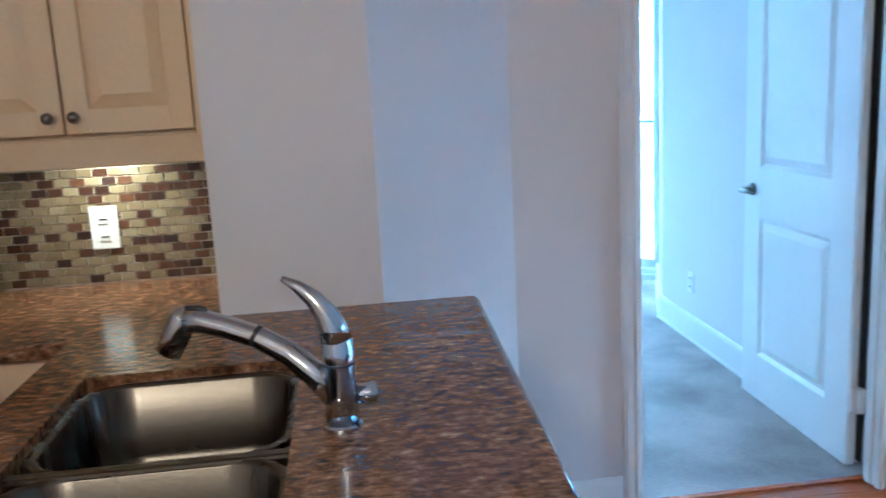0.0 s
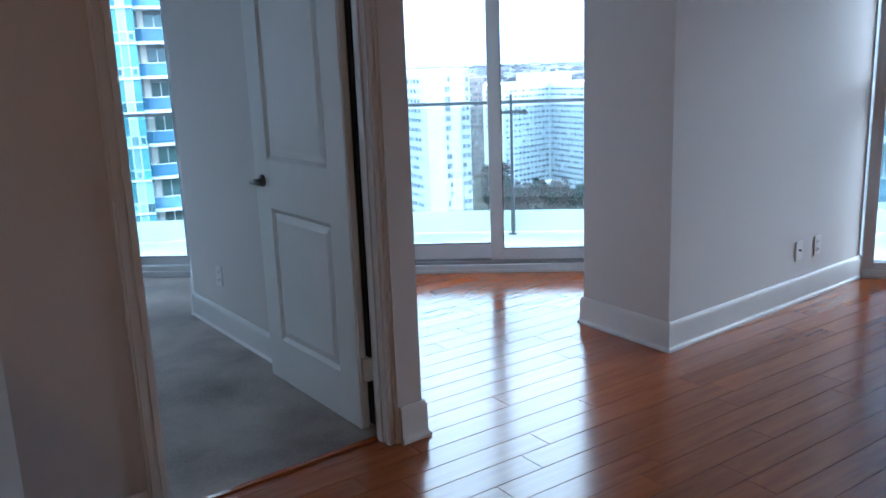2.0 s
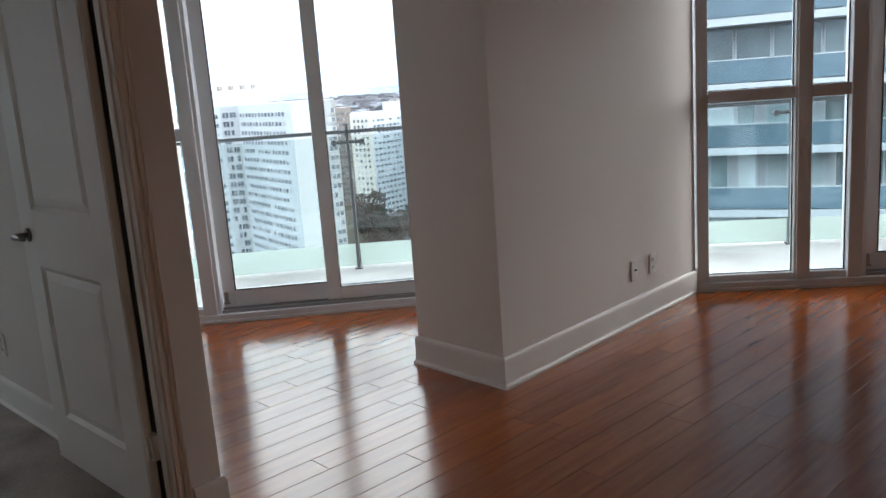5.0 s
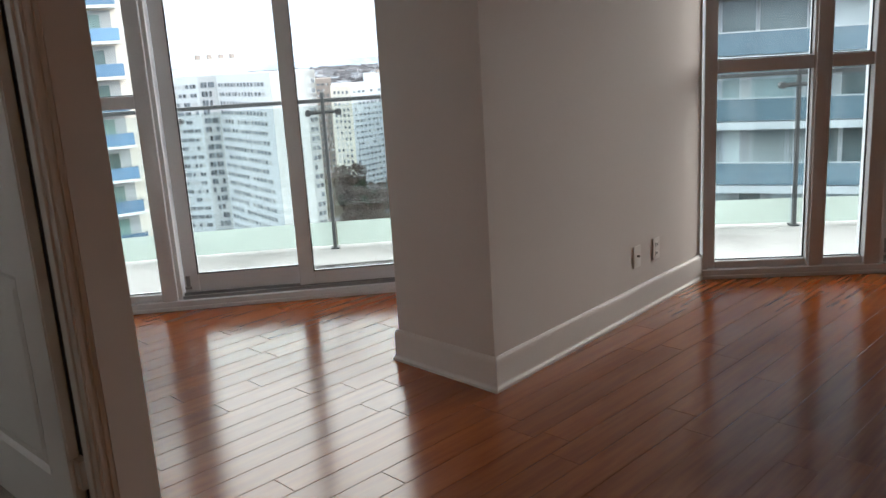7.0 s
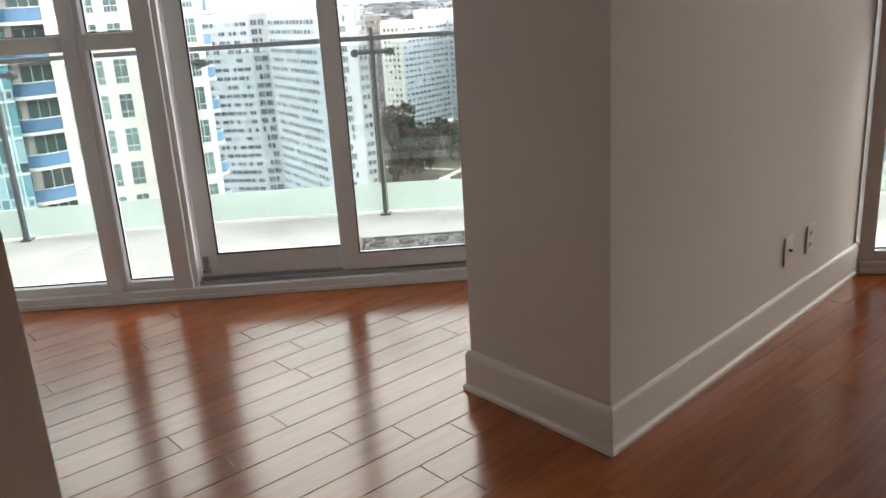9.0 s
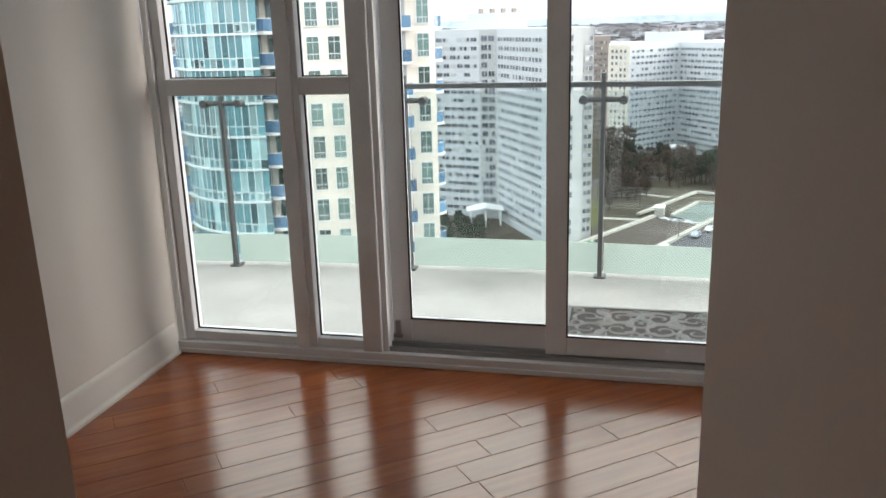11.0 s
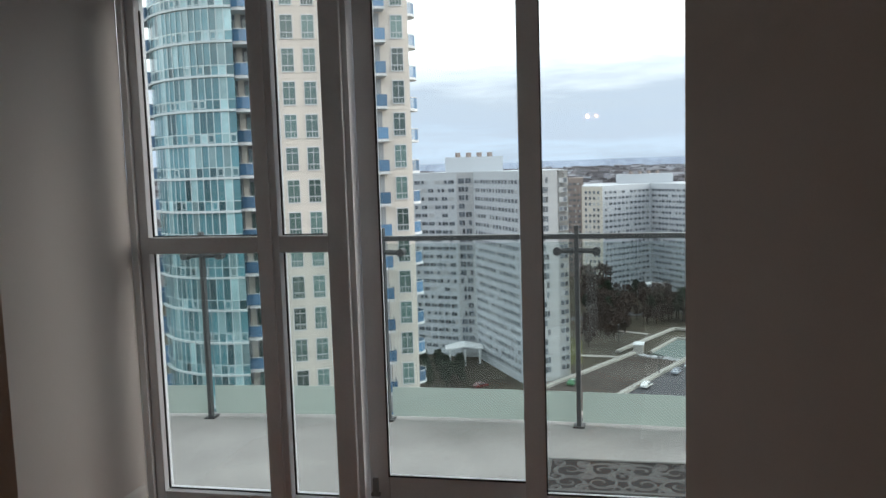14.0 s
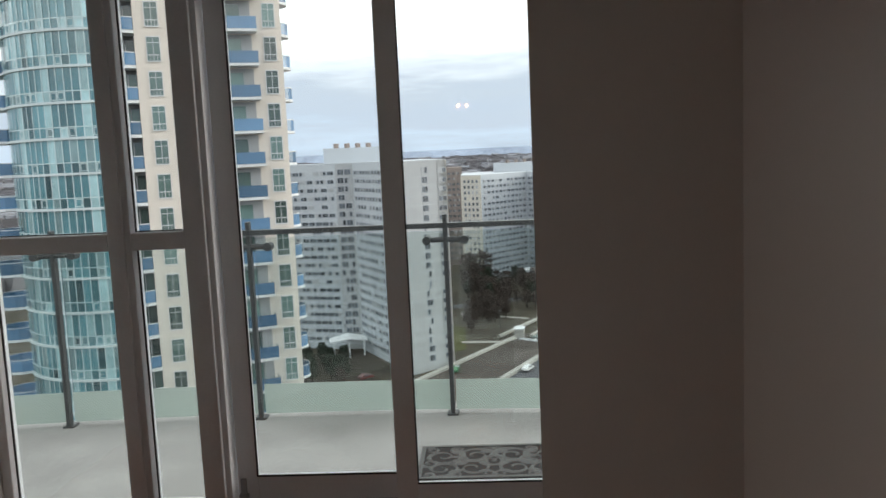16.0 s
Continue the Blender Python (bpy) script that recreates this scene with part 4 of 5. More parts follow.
    # round balconies at the glass corner, between the two wings and past the beige wing
    def round_balcony(rad):
        s_, b_, h_ = bmesh.new(), bmesh.new(), bmesh.new()
        n = 16
        for bm_, r, z0, z1 in ((s_, rad, 0, 0.22), (b_, rad - 0.05, 0.22, 1.2), (h_, rad - 0.02, 1.2, 1.27)):
            lo_ = [bm_.verts.new((r * math.cos(math.tau * k / n), r * math.sin(math.tau * k / n), z0)) for k in range(n)]
            hi_ = [bm_.verts.new((r * math.cos(math.tau * k / n), r * math.sin(math.tau * k / n), z1)) for k in range(n)]
            for k in range(n):
                bm_.faces.new((lo_[k], lo_[(k + 1) % n], hi_[(k + 1) % n], hi_[k]))
            if bm_ is s_:
                bm_.faces.new(hi_)
                bm_.faces.new(lo_[::-1])
        return mesh_of("balcony", s_, SLABW), mesh_of("balustrade", b_, BLUEG), mesh_of("handrail", h_, SLABW)

    # solid block; the recess's shade is only its grey colour
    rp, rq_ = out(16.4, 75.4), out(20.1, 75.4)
    part("recess", prism([tuple(rp), tuple(rq_), tuple(rq_ + back * 4), tuple(rp + back * 4)], GZ, top), GREYB, t, "grey block standing in for the shaded recess between glass and beige wing")
    big, small = round_balcony(1.8), round_balcony(1.5)
    e = (out(90 + 18.3, 1) - EYE0)
    spots = [(cc - e * (R + 0.6), big), (Q - d * 0.35 + back * 3.0, small)]
    for f in range(2, n_fl):
        z = z_low + f * ST
        for p_, (sm, bm_, hm) in spots:
            bl = part("balcony", sm, SLABW, t, at=pose(p_.x, p_.y, z))
            part("balustrade", bm_, BLUEG, bl, "blue glass balustrade")
            part("handrail", hm, SLABW, bl)

    # long balconies with a bowed front across the recess
    bow = [(-2.35 + 4.7 * k / 12, -0.55 - 1.15 * math.sin(math.pi * (0.12 + 0.76 * k / 12))) for k in range(13)]
    slab3 = mesh_of("balcony", prism(bow + [(2.35, 0.6), (-2.35, 0.6)], 0.0, 0.26), SLABW)
    rim = [(x_ * 0.985, y_ + 0.04) for x_, y_ in bow]
    inner = [(x_ * 0.97, y_ + 0.08) for x_, y_ in bow]
    rail3 = mesh_of("balustrade", prism(rim + inner[::-1], 0.30, 1.28), BLUEG)
    cap3 = mesh_of("handrail", prism([(x_, y_) for x_, y_ in bow] + inner[::-1], 1.28, 1.35), SLABW)
    pier3 = mesh_of("pier", boxes((-0.75, -0.25, 0.1, 0.58, 0.26, ST)), BEIGE)
    door3 = mesh_of("balcony_door", boxes((-1.65, -1.55, 0.45, 0.58, 0.26, 2.4), (-0.95, -0.85, 0.45, 0.58, 0.26, 2.4), (-1.55, -0.95, 0.45, 0.58, 2.28, 2.4), (0.55, 0.65, 0.45, 0.58, 0.26, 2.5), (1.35, 1.43, 0.45, 0.58, 0.26, 2.5)), SLABW)
    glass3 = mesh_of("pane", boxes((-1.54, -0.96, 0.52, 0.58, 0.28, 2.28), (-0.15, 0.54, 0.52, 0.58, 0.28, 2.5), (0.66, 1.34, 0.52, 0.58, 0.28, 2.5), (1.44, 2.1, 0.52, 0.58, 0.28, 2.5)), DARKGL)
    rc = out(18.25, 74.75)
    for f in range(2, n_fl):
        bl = part("balcony", slab3, SLABW, t, at=pose(rc.x, rc.y, z_low + f * ST, 0, 0, yaw))
        part("balustrade", rail3, BLUEG, bl, "blue glass balustrade")
        part("handrail", cap3, SLABW, bl)
        part("pier", pier3, BEIGE, bl)
        part("balcony_door", door3, SLABW, bl)
        part("pane", glass3, DARKGL, bl)


condo_tower()


def neighbour():
    """The next tower seen through the second window: long balconies with blue glass, curtained rooms behind."""
    t = thing("neighbour_tower", "neighbouring tower with long balconies and blue glass balustrades", "tower", pose(0, 0, 0))
    az, d0, ST = 71.0, 38.5, 2.93
    c = out(az, d0)
    EDGE2 = surface("slate_wall", (0.33, 0.36, 0.385), 0.7, var=0.1, scale=0.3)
    yaw = -az
    half = 13.0
    z_ref = 1.37 - 37.0 * math.tan(radians(1.72))
    base = c + Vector((math.sin(radians(az)), math.cos(radians(az)))) * 1.7
    m0 = pose(base.x, base.y, 0, 0, 0, yaw)
    zt = z_ref + 20 * ST
    part("wall", boxes((-half, half, 0, 12, GZ, zt)), EDGE2, t, at=m0)
    CURT = surface("pale_curtain", (0.40, 0.46, 0.49), 0.7, var=0.2, scale=0.8, island=0.35)
    rnd = random.Random(8)
    ROOMGL = surface("room_window_glass", (0.17, 0.225, 0.245), 0.12, var=0.3, scale=0.5, fine=2.0, bump=0.0, spec=0.7, island=0.5)
    EDGE = surface("grey_slab_edge", (0.40, 0.44, 0.48), 0.8, var=0.1, scale=0.4)
    RAILB = surface("slate_blue_glass", (0.085, 0.135, 0.175), 0.12, var=0.2, scale=0.4, fine=2, bump=0.0, spec=0.8, item=0.3)
    slab = mesh_of("balcony", boxes((-half, half, -1.7, 0.0, 0.0, 0.34)), EDGE)
    rail_me = mesh_of("balustrade", boxes((-half, half, -1.66, -1.62, 0.40, 1.38)), RAILB)
    cap = mesh_of("handrail", boxes((-half, half, -1.68, -1.60, 1.38, 1.43)), EDGE)
    for f in range(-10, 20):
        z = z_ref + f * ST
        b_ = part("balcony", slab, SLABW, t, at=m0 @ pose(0, 0, z))
        part("balustrade", rail_me, BLUEG, b_, "blue glass balustrade")
        part("handrail", cap, SLABW, b_)
        x = -half + 0.3
        gl, fr = [], []
        while x < half - 2.2:
            w_ = rnd.choice((0.9, 1.1, 1.6, 2.1))
            (gl if rnd.random() < 0.55 else fr).append((x, x + w_ - 0.08, z + 0.36, z + ST - 0.12))
            x += w_ + rnd.choice((0.05, 0.05, 0.4))
        p0, p1 = m0 @ Vector((-half, 0, 0)), m0 @ Vector((half, 0, 0))
        sh = [(a + 0, b2 + 0, c_, d_) for a, b2, c_, d_ in [(q[0] + half, q[1] + half, q[2], q[3]) for q in gl]]
        sh2 = [(q[0] + half, q[1] + half, q[2], q[3]) for q in fr]
        part("room_glass", quad_mesh("room_glass", wall_boxes(p0.to_2d(), p1.to_2d(), sh, 0.05), ROOMGL), ROOMGL, t)
        part("curtained_glass", quad_mesh("curtained_glass", wall_boxes(p0.to_2d(), p1.to_2d(), sh2, 0.05), CURT), CURT, t)
        bars = [(q[0] - 0.05, q[0] + 0.03, q[2], q[3]) for q in sh + sh2] + [(q[1] - 0.03, q[1] + 0.05, q[2], q[3]) for q in sh + sh2]
        bars += [(q[0] + 0.04, q[1] - 0.04, q[2] + 0.62, q[2] + 0.68) for q in sh + sh2 if q[1] - q[0] < 1.2]
        tagged(part("window_bars", quad_mesh("window_bars", wall_boxes(p0.to_2d(), p1.to_2d(), bars, 0.10), EDGE), EDGE, t), kind="stuff")
        posts = [(0.4 + 1.35 * k, 0.45 + 1.35 * k, z + 0.34, z + 1.38) for k in range(19)]
        q0, q1 = m0 @ Vector((-half, -1.67, 0)), m0 @ Vector((half, -1.67, 0))
        tagged(part("rail_posts", quad_mesh("rail_posts", wall_boxes(q0.to_2d(), q1.to_2d(), posts, 0.03), EDGE), EDGE, b_), kind="stuff")


neighbour()


# ---- kitchen ----
CT = 0.93
counter = thing("kitchen_counter", "polished brown granite counter with an undermount sink cut-out", "counter", pose(0, 0, 0))
SX0, SX1, SY0, SYM, SY1 = -0.305, 0.11, 0.84, 1.265, 1.665


def counter_top():
    bm_ = bmesh.new()
    th = 0.035
    for r in ((-0.42, SX0, 0.50, 2.06), (SX0, SX1, 0.50, SY0), (SX0, SX1, SY1, 2.06), (-1.68, -0.42, 1.93, 2.575), (-0.42, -0.105, 2.06, 2.575)):
        box(bm_, *r, CT - th, CT)
    strip = prism([(SX1, 0.50), (0.447, 0.50), (0.526, 2.06), (SX1, 2.06)], CT - th, CT)
    me_ = bpy.data.meshes.new("strip")
    strip.to_mesh(me_)
    strip.free()
    bm_.from_mesh(me_)
    bmesh.ops.remove_doubles(bm_, verts=bm_.verts, dist=0.0005)
    return bm_


part("worktop", counter_top(), GRANITE, counter)
for run in (((0.444, 0.50, CT - 0.017), (0.523, 2.055, CT - 0.017)), ((0.52, 2.045, CT - 0.017), (0.30, 2.045, CT - 0.017)), ((-0.42, 1.935, CT - 0.017), (-1.68, 1.935, CT - 0.017))):
    part("bullnose_edge", tube(bmesh.new(), list(run), 0.0172, 12), GRANITE, counter, smooth=True)

sink = thing("kitchen_sink", "double bowl stainless steel undermount sink", "sink", pose(0, 0, 0))


def bowl(x0, x1, y0, y1, depth, rad=0.085, n=6):
    """A rounded bowl open at the top, with sloped sides and a thin rim."""
    bm_ = bmesh.new()

    def ring_(inset, z, r):
        pts = []
        for cx_, cy_, a in ((x1 - inset - r, y1 - inset - r, 0), (x0 + inset + r, y1 - inset - r, 90), (x0 + inset + r, y0 + inset + r, 180), (x1 - inset - r, y0 + inset + r, 270)):
            for k in range(n + 1):
                t_ = radians(a + 90 * k / n)
                pts.append(bm_.verts.new((cx_ + r * math.cos(t_), cy_ + r * math.sin(t_), z)))
        return pts

    rings = [ring_(-0.016, CT - 0.020, rad + 0.016), ring_(-0.004, CT - 0.0185, rad + 0.004), ring_(0.003, CT - 0.026, rad), ring_(0.010, CT - depth + 0.04, rad), ring_(0.022, CT - depth + 0.010, rad), ring_(0.055, CT - depth, rad)]
    for a, b in zip(rings, rings[1:]):
        for k in range(len(a)):
            j = (k + 1) % len(a)
            bm_.faces.new((a[k], a[j], b[j], b[k]))
    bm_.faces.new(rings[-1])
    bmesh.ops.recalc_face_normals(bm_, faces=bm_.faces)
    for f in bm_.faces:
        f.normal_flip()
    return bm_


for y0, y1 in ((SYM + 0.012, SY1 - 0.012), (SY0 + 0.012, SYM - 0.012)):
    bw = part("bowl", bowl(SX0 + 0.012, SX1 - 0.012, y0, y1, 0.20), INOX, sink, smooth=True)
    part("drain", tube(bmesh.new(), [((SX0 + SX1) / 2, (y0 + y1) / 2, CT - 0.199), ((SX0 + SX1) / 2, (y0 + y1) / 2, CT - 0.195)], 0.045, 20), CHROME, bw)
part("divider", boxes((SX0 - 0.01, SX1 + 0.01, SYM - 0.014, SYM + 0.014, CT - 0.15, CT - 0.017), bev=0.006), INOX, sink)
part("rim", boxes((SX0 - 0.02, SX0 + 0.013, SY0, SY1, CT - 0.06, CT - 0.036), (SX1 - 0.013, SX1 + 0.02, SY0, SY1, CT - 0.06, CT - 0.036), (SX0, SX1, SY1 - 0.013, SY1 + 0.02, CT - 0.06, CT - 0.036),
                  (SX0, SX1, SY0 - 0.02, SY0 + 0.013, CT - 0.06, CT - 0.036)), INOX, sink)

faucet = thing("faucet", "chrome pull-out kitchen faucet with a curved lever", "faucet", pose(0.19, 1.295, CT))
part("escutcheon", tube(bmesh.new(), [(0, 0, 0), (0, 0, 0.006), (0, 0, 0.009)], [0.031, 0.031, 0.027], 24), CHROME, faucet)
part("body", tube(bmesh.new(), [(0, 0, 0.006), (0, 0, 0.06), (0, 0.0, 0.11), (0.0, 0.0, 0.14), (-0.002, 0, 0.152)], [0.026, 0.0255, 0.025, 0.0245, 0.019], 24), CHROME, faucet, smooth=True)
part("seam", tube(bmesh.new(), [(0, 0, 0.104), (0, 0, 0.107)], 0.0262, 24), BLACK, faucet)
SPW = Vector((-0.79, 0.30)).normalized()
sp = [(SPW.x * r_, SPW.y * r_, z_) for r_, z_ in ((0.005, 0.045), (0.04, 0.085), (0.08, 0.118), (0.13, 0.143), (0.18, 0.158), (0.225, 0.168), (0.252, 0.170))]
part("spout", tube(bmesh.new(), sp, [0.021, 0.021, 0.0195, 0.018, 0.018, 0.019, 0.021], 18), CHROME, faucet, smooth=True)
part("collar", tube(bmesh.new(), [sp[3], (sp[3][0] * 1.05, sp[3][1] * 1.05, sp[3][2] + 0.003)], 0.0188, 18), BLACK, faucet)
hx, hy = SPW.x * 0.262, SPW.y * 0.262
part("spray_head", tube(bmesh.new(), [(hx + 0.012, hy - 0.004, 0.186), (hx + 0.004, hy, 0.174), (hx - 0.012, hy + 0.005, 0.144), (hx - 0.028, hy + 0.010, 0.116)], [0.013, 0.023, 0.023, 0.022], 18), CHROME, faucet, smooth=True)
part("spray_button", tube(bmesh.new(), [(hx + 0.042, hy - 0.014, 0.186), (hx + 0.030, hy - 0.010, 0.1885), (hx + 0.008, hy - 0.003, 0.1885)], [0.004, 0.006, 0.005], 10), BLACK, faucet, "black rubber spray button")
bm = bmesh.new()
lv = [(0.0, 0.0, 0.140), (-0.005, 0.001, 0.162), (-0.015, 0.004, 0.186), (-0.031, 0.008, 0.208), (-0.053, 0.013, 0.227), (-0.076, 0.018, 0.241)]
tube(bm, lv, [0.0242, 0.0225, 0.0185, 0.0145, 0.0100, 0.0045], 18)
part("lever", bm, CHROME, faucet, smooth=True)
part("side_knob", tube(bmesh.new(), [(0.024, 0.0, 0.05), (0.040, 0.004, 0.050), (0.052, 0.006, 0.05), (0.056, 0.0065, 0.05)], [0.014, 0.016, 0.019, 0.010], 16), CHROME, faucet, smooth=True)

# base cabinets under the two runs
base = thing("base_cabinet", "cream kitchen base cabinets under the granite counter", "cabinet", pose(0, 0, 0))
part("carcass", boxes((-1.66, -0.40, 1.985, 2.57, 0.0, 0.894)), CABINET, base)
for k in range(3):
    x0 = -1.60 + k * 0.40
    dr = part("drawer_front", boxes((x0 + 0.008, x0 + 0.392, 1.966, 1.985, 0.745, 0.885), bev=0.005), CABINET, base)
    part("knob", ball(tube(bmesh.new(), [(x0 + 0.2, 1.966, 0.815), (x0 + 0.2, 1.945, 0.815)], 0.006, 10), (x0 + 0.2, 1.938, 0.815), 0.015), NICKEL, dr, "brushed nickel knob", True)
    dd = part("door", boxes((x0 + 0.008, x0 + 0.392, 1.966, 1.985, 0.11, 0.735), (x0 + 0.07, x0 + 0.33, 1.962, 1.968, 0.18, 0.665), bev=0.005), CABINET, base)
    part("knob", ball(tube(bmesh.new(), [(x0 + 0.35, 1.966, 0.68), (x0 + 0.35, 1.945, 0.68)], 0.006, 10), (x0 + 0.35, 1.938, 0.68), 0.015), NICKEL, dd, "brushed nickel knob", True)
pen = thing("base_cabinet", "white panelled peninsula base under the granite counter", "cabinet", pose(0, 0, 0))
part("back_panel", boxes((0.40, 0.42, 0.53, 2.03, 0.0, 0.894)), PAINT, pen)
part("end_panel", boxes((-0.40, 0.40, 2.04, 2.055, 0.0, 0.894)), PAINT, pen)
part("front_panel", boxes((-0.40, -0.385, 0.53, 1.92, 0.0, 0.70)), CABINET, pen)
part("near_panel", boxes((-0.40, 0.40, 0.53, 0.55, 0.0, 0.894)), CABINET, pen)

# wall cabinet with two raised-panel doors and a light rail
wc = thing("wall_cabinet", "cream wall cabinet with two raised-panel doors", "cabinet", pose(0, 0, 0))
part("carcass", boxes((-1.66, -0.102, 2.30, 2.575, 1.37, 2.40)), CABINET, wc)
part("face_frame", boxes((-0.145, -0.102, 2.268, 2.30, 1.36, 2.40), bev=0.003), CABINET, wc)
part("light_rail", boxes((-1.66, -0.102, 2.292, 2.312, 1.295, 1.37), bev=0.003), CABINET, wc)


def raised_door(x0, x1, z0, z1):
    bm_ = bmesh.new()
    fw = 0.06
    box(bm_, x0, x0 + fw, 2.262, 2.282, z0, z1, 0.003)
    box(bm_, x1 - fw, x1, 2.262, 2.282, z0, z1, 0.003)
    box(bm_, x0 + fw, x1 - fw, 2.2625, 2.2815, z0, z0 + fw)
    box(bm_, x0 + fw, x1 - fw, 2.2625, 2.2815, z1 - fw, z1)
    a, b = (x0 + fw, x1 - fw, z0 + fw, z1 - fw), 0.035
    vo = [bm_.verts.new((x, 2.276, z)) for x, z in ((a[0], a[2]), (a[1], a[2]), (a[1], a[3]), (a[0], a[3]))]
    vi = [bm_.verts.new((x, 2.264, z)) for x, z in ((a[0] + b, a[2] + b), (a[1] - b, a[2] + b), (a[1] - b, a[3] - b), (a[0] + b, a[3] - b))]
    for i in range(4):
        j = (i + 1) % 4
        bm_.faces.new((vo[i], vo[j], vi[j], vi[i]))
    bm_.faces.new(vi)
    bmesh.ops.recalc_face_normals(bm_, faces=bm_.faces)
    return bm_


for x0, x1, kx in ((-0.463, -0.148, -0.435), (-0.784, -0.469, -0.497), (-1.105, -0.790, -1.078), (-1.426, -1.111, -1.14)):
    d_ = part("door", raised_door(x0, x1, 1.383, 2.39), CABINET, wc)
    kb = tube(bmesh.new(), [(kx, 2.262, 1.424), (kx, 2.243, 1.424)], 0.006, 10)
    ball(kb, (kx, 2.236, 1.424), 0.0155)
    part("knob", kb, NICKEL, d_, "brushed nickel knob", True)
puck = thing("under_cabinet_light", "small lit puck light under the wall cabinet", "light", pose(-0.44, 2.44, 1.35))
part("housing", tube(bmesh.new(), [(0, 0, 0.004), (0, 0, 0.02)], 0.034, 18), PLASTIC, puck)
part("lens", tube(bmesh.new(), [(0, 0, 0.0035), (0, 0, 0.006)], 0.026, 18), glow("puck_glow", (1.0, 0.8, 0.5), 6.0), puck)
sk = thing("wall_outlet", "white switch and outlet plate on the tile backsplash", "outlet", pose(-0.485, 2.566, 1.10))
part("plate", boxes((-0.04, 0.04, -0.007, 0, -0.064, 0.064), bev=0.003), PLASTIC, sk)
for z in (0.026, -0.026):
    part("socket", boxes((-0.017, 0.017, -0.010, -0.005, z - 0.015, z + 0.015), bev=0.003), PLASTIC, sk)
    part("slot", boxes((-0.011, 0.011, -0.0108, -0.008, z - 0.003, z + 0.001)), BLACK, sk)
# dark kettle at the end of the run
ket = thing("kettle", "black kettle standing on the granite counter", "kettle", pose(-0.85, 2.40, CT))
part("body", tube(bmesh.new(), [(0, 0, 0), (0, 0, 0.02), (0, 0, 0.12), (0, 0, 0.19), (0, 0, 0.21)], [0.075, 0.085, 0.08, 0.06, 0.03], 20), BLACK, ket, smooth=True)
part("lid_knob", ball(bmesh.new(), (0, 0, 0.222), 0.016), BLACK, ket, smooth=True)
part("handle", tube(bmesh.new(), [(-0.06, 0, 0.17), (-0.12, 0, 0.17), (-0.13, 0, 0.10), (-0.085, 0, 0.04)], 0.011, 10), BLACK, ket, smooth=True)
trk = thing("ceiling_track_light", "ceiling track light with two lit lamps over the kitchen", "light", pose(0, 0, 0))
part("rail", boxes((-0.75, -0.10, -0.87, -0.83, 2.57, 2.60)), PLASTIC, trk)
GL = glow("lamp_glow", (1.0, 0.80, 0.55), 9.0)
for x, y in ((-0.46, -0.82), (-0.38, -0.89)):
    part("arm", tube(bmesh.new(), [(x, -0.85, 2.575), (x, y, 2.20)], 0.006, 8), NICKEL, trk)
    part("shade", tube(bmesh.new(), [(x, y, 2.22), (x, y, 2.15), (x, y, 2.13)], [0.015, 0.025, 0.03], 16, False), NICKEL, trk)
    part("bulb", ball(bmesh.new(), (x, y, 2.128), 0.010), GL, trk)

# ---- ground outside: deck, roads, trees, canopies, cars ----
def flat(name, pts, z0, z1, material, label, category):
    return setting(name, prism([tuple(p) for p in pts], z0, z1), material, label, category)


def mix(p, q, f):
    return p.lerp(q, f)


D1, D2, D3, D4 = out(38.60, 213), out(44.44, 252), out(47.52, 244), out(44.06, 211)
D0, D5 = D1 - (D2 - D1) * 0.5, D4 - (D3 - D4) * 0.9
COURT = [out(45.58, 253), out(47.25, 274), out(52.0, 268), out(52.0, 246), out(47.6, 245)]
COURTM = surface("green_court", (0.11, 0.145, 0.135), 0.7, var=0.12, scale=0.1, fine=1.0, bump=0.0)
SNOW = surface("old_snow", (0.42, 0.43, 0.45), 0.9, var=0.15, scale=0.3)
GRASS = surface("winter_grass", (0.085, 0.088, 0.042), 0.95, var=0.4, scale=0.08, fine=0.8, bump=0.0, spec=0.1)
flat("pavement_deck", (D0, D1, D2, D3, D4, D5), GZ - 0.5, GZ + 0.4, DECK, "brown gravel deck of an underground garage", "deck")
flat("pavement_court", COURT, GZ - 0.5, GZ + 0.5, COURTM, "grey-green paved court beyond the deck", "court")
flat("pavement_grass", (out(38.9, 236), out(40.9, 240), out(40.9, 272), out(40.0, 276)), GZ - 0.1, GZ + 0.08, GRASS, "patch of olive winter grass beside the white block", "grass")
for k, (p, q, w_) in enumerate(((D0, D2, 1.5), (D5, out(48.9, 257), 1.5), (out(43.3, 253.5), out(47.13, 291), 1.2), (out(47.10, 291), out(51.5, 281), 1.2), (COURT[0], COURT[1], 1.0), (COURT[1], COURT[2], 0.9))):
    d_ = (q - p).normalized()
    nn = Vector((-d_.y, d_.x)) * w_ / 2
    flat(f"kerb_{k + 1}", (p - nn, q - nn, q + nn, p + nn), GZ + 0.3, GZ + 1.0 + 0.02 * k, KERB, "pale concrete kerb wall of the deck", "kerb")
flat("road_1", (out(26, 226), out(36.5, 200), out(37.5, 190), out(26, 208)), GZ - 0.1, GZ + 0.06, ASPHALT, "dark asphalt drive before the white block", "road")
flat("road_2", (out(38.5, 310), out(52, 352), out(52, 344), out(38.5, 303)), GZ - 0.1, GZ + 0.07, ASPHALT, "dark asphalt lane behind the deck", "road")
flat("pavement_path", (out(40.6, 297), out(45.4, 284), out(45.4, 282), out(40.6, 294.5)), GZ - 0.1, GZ + 0.12, KERB, "pale concrete footpath among the trees", "path")
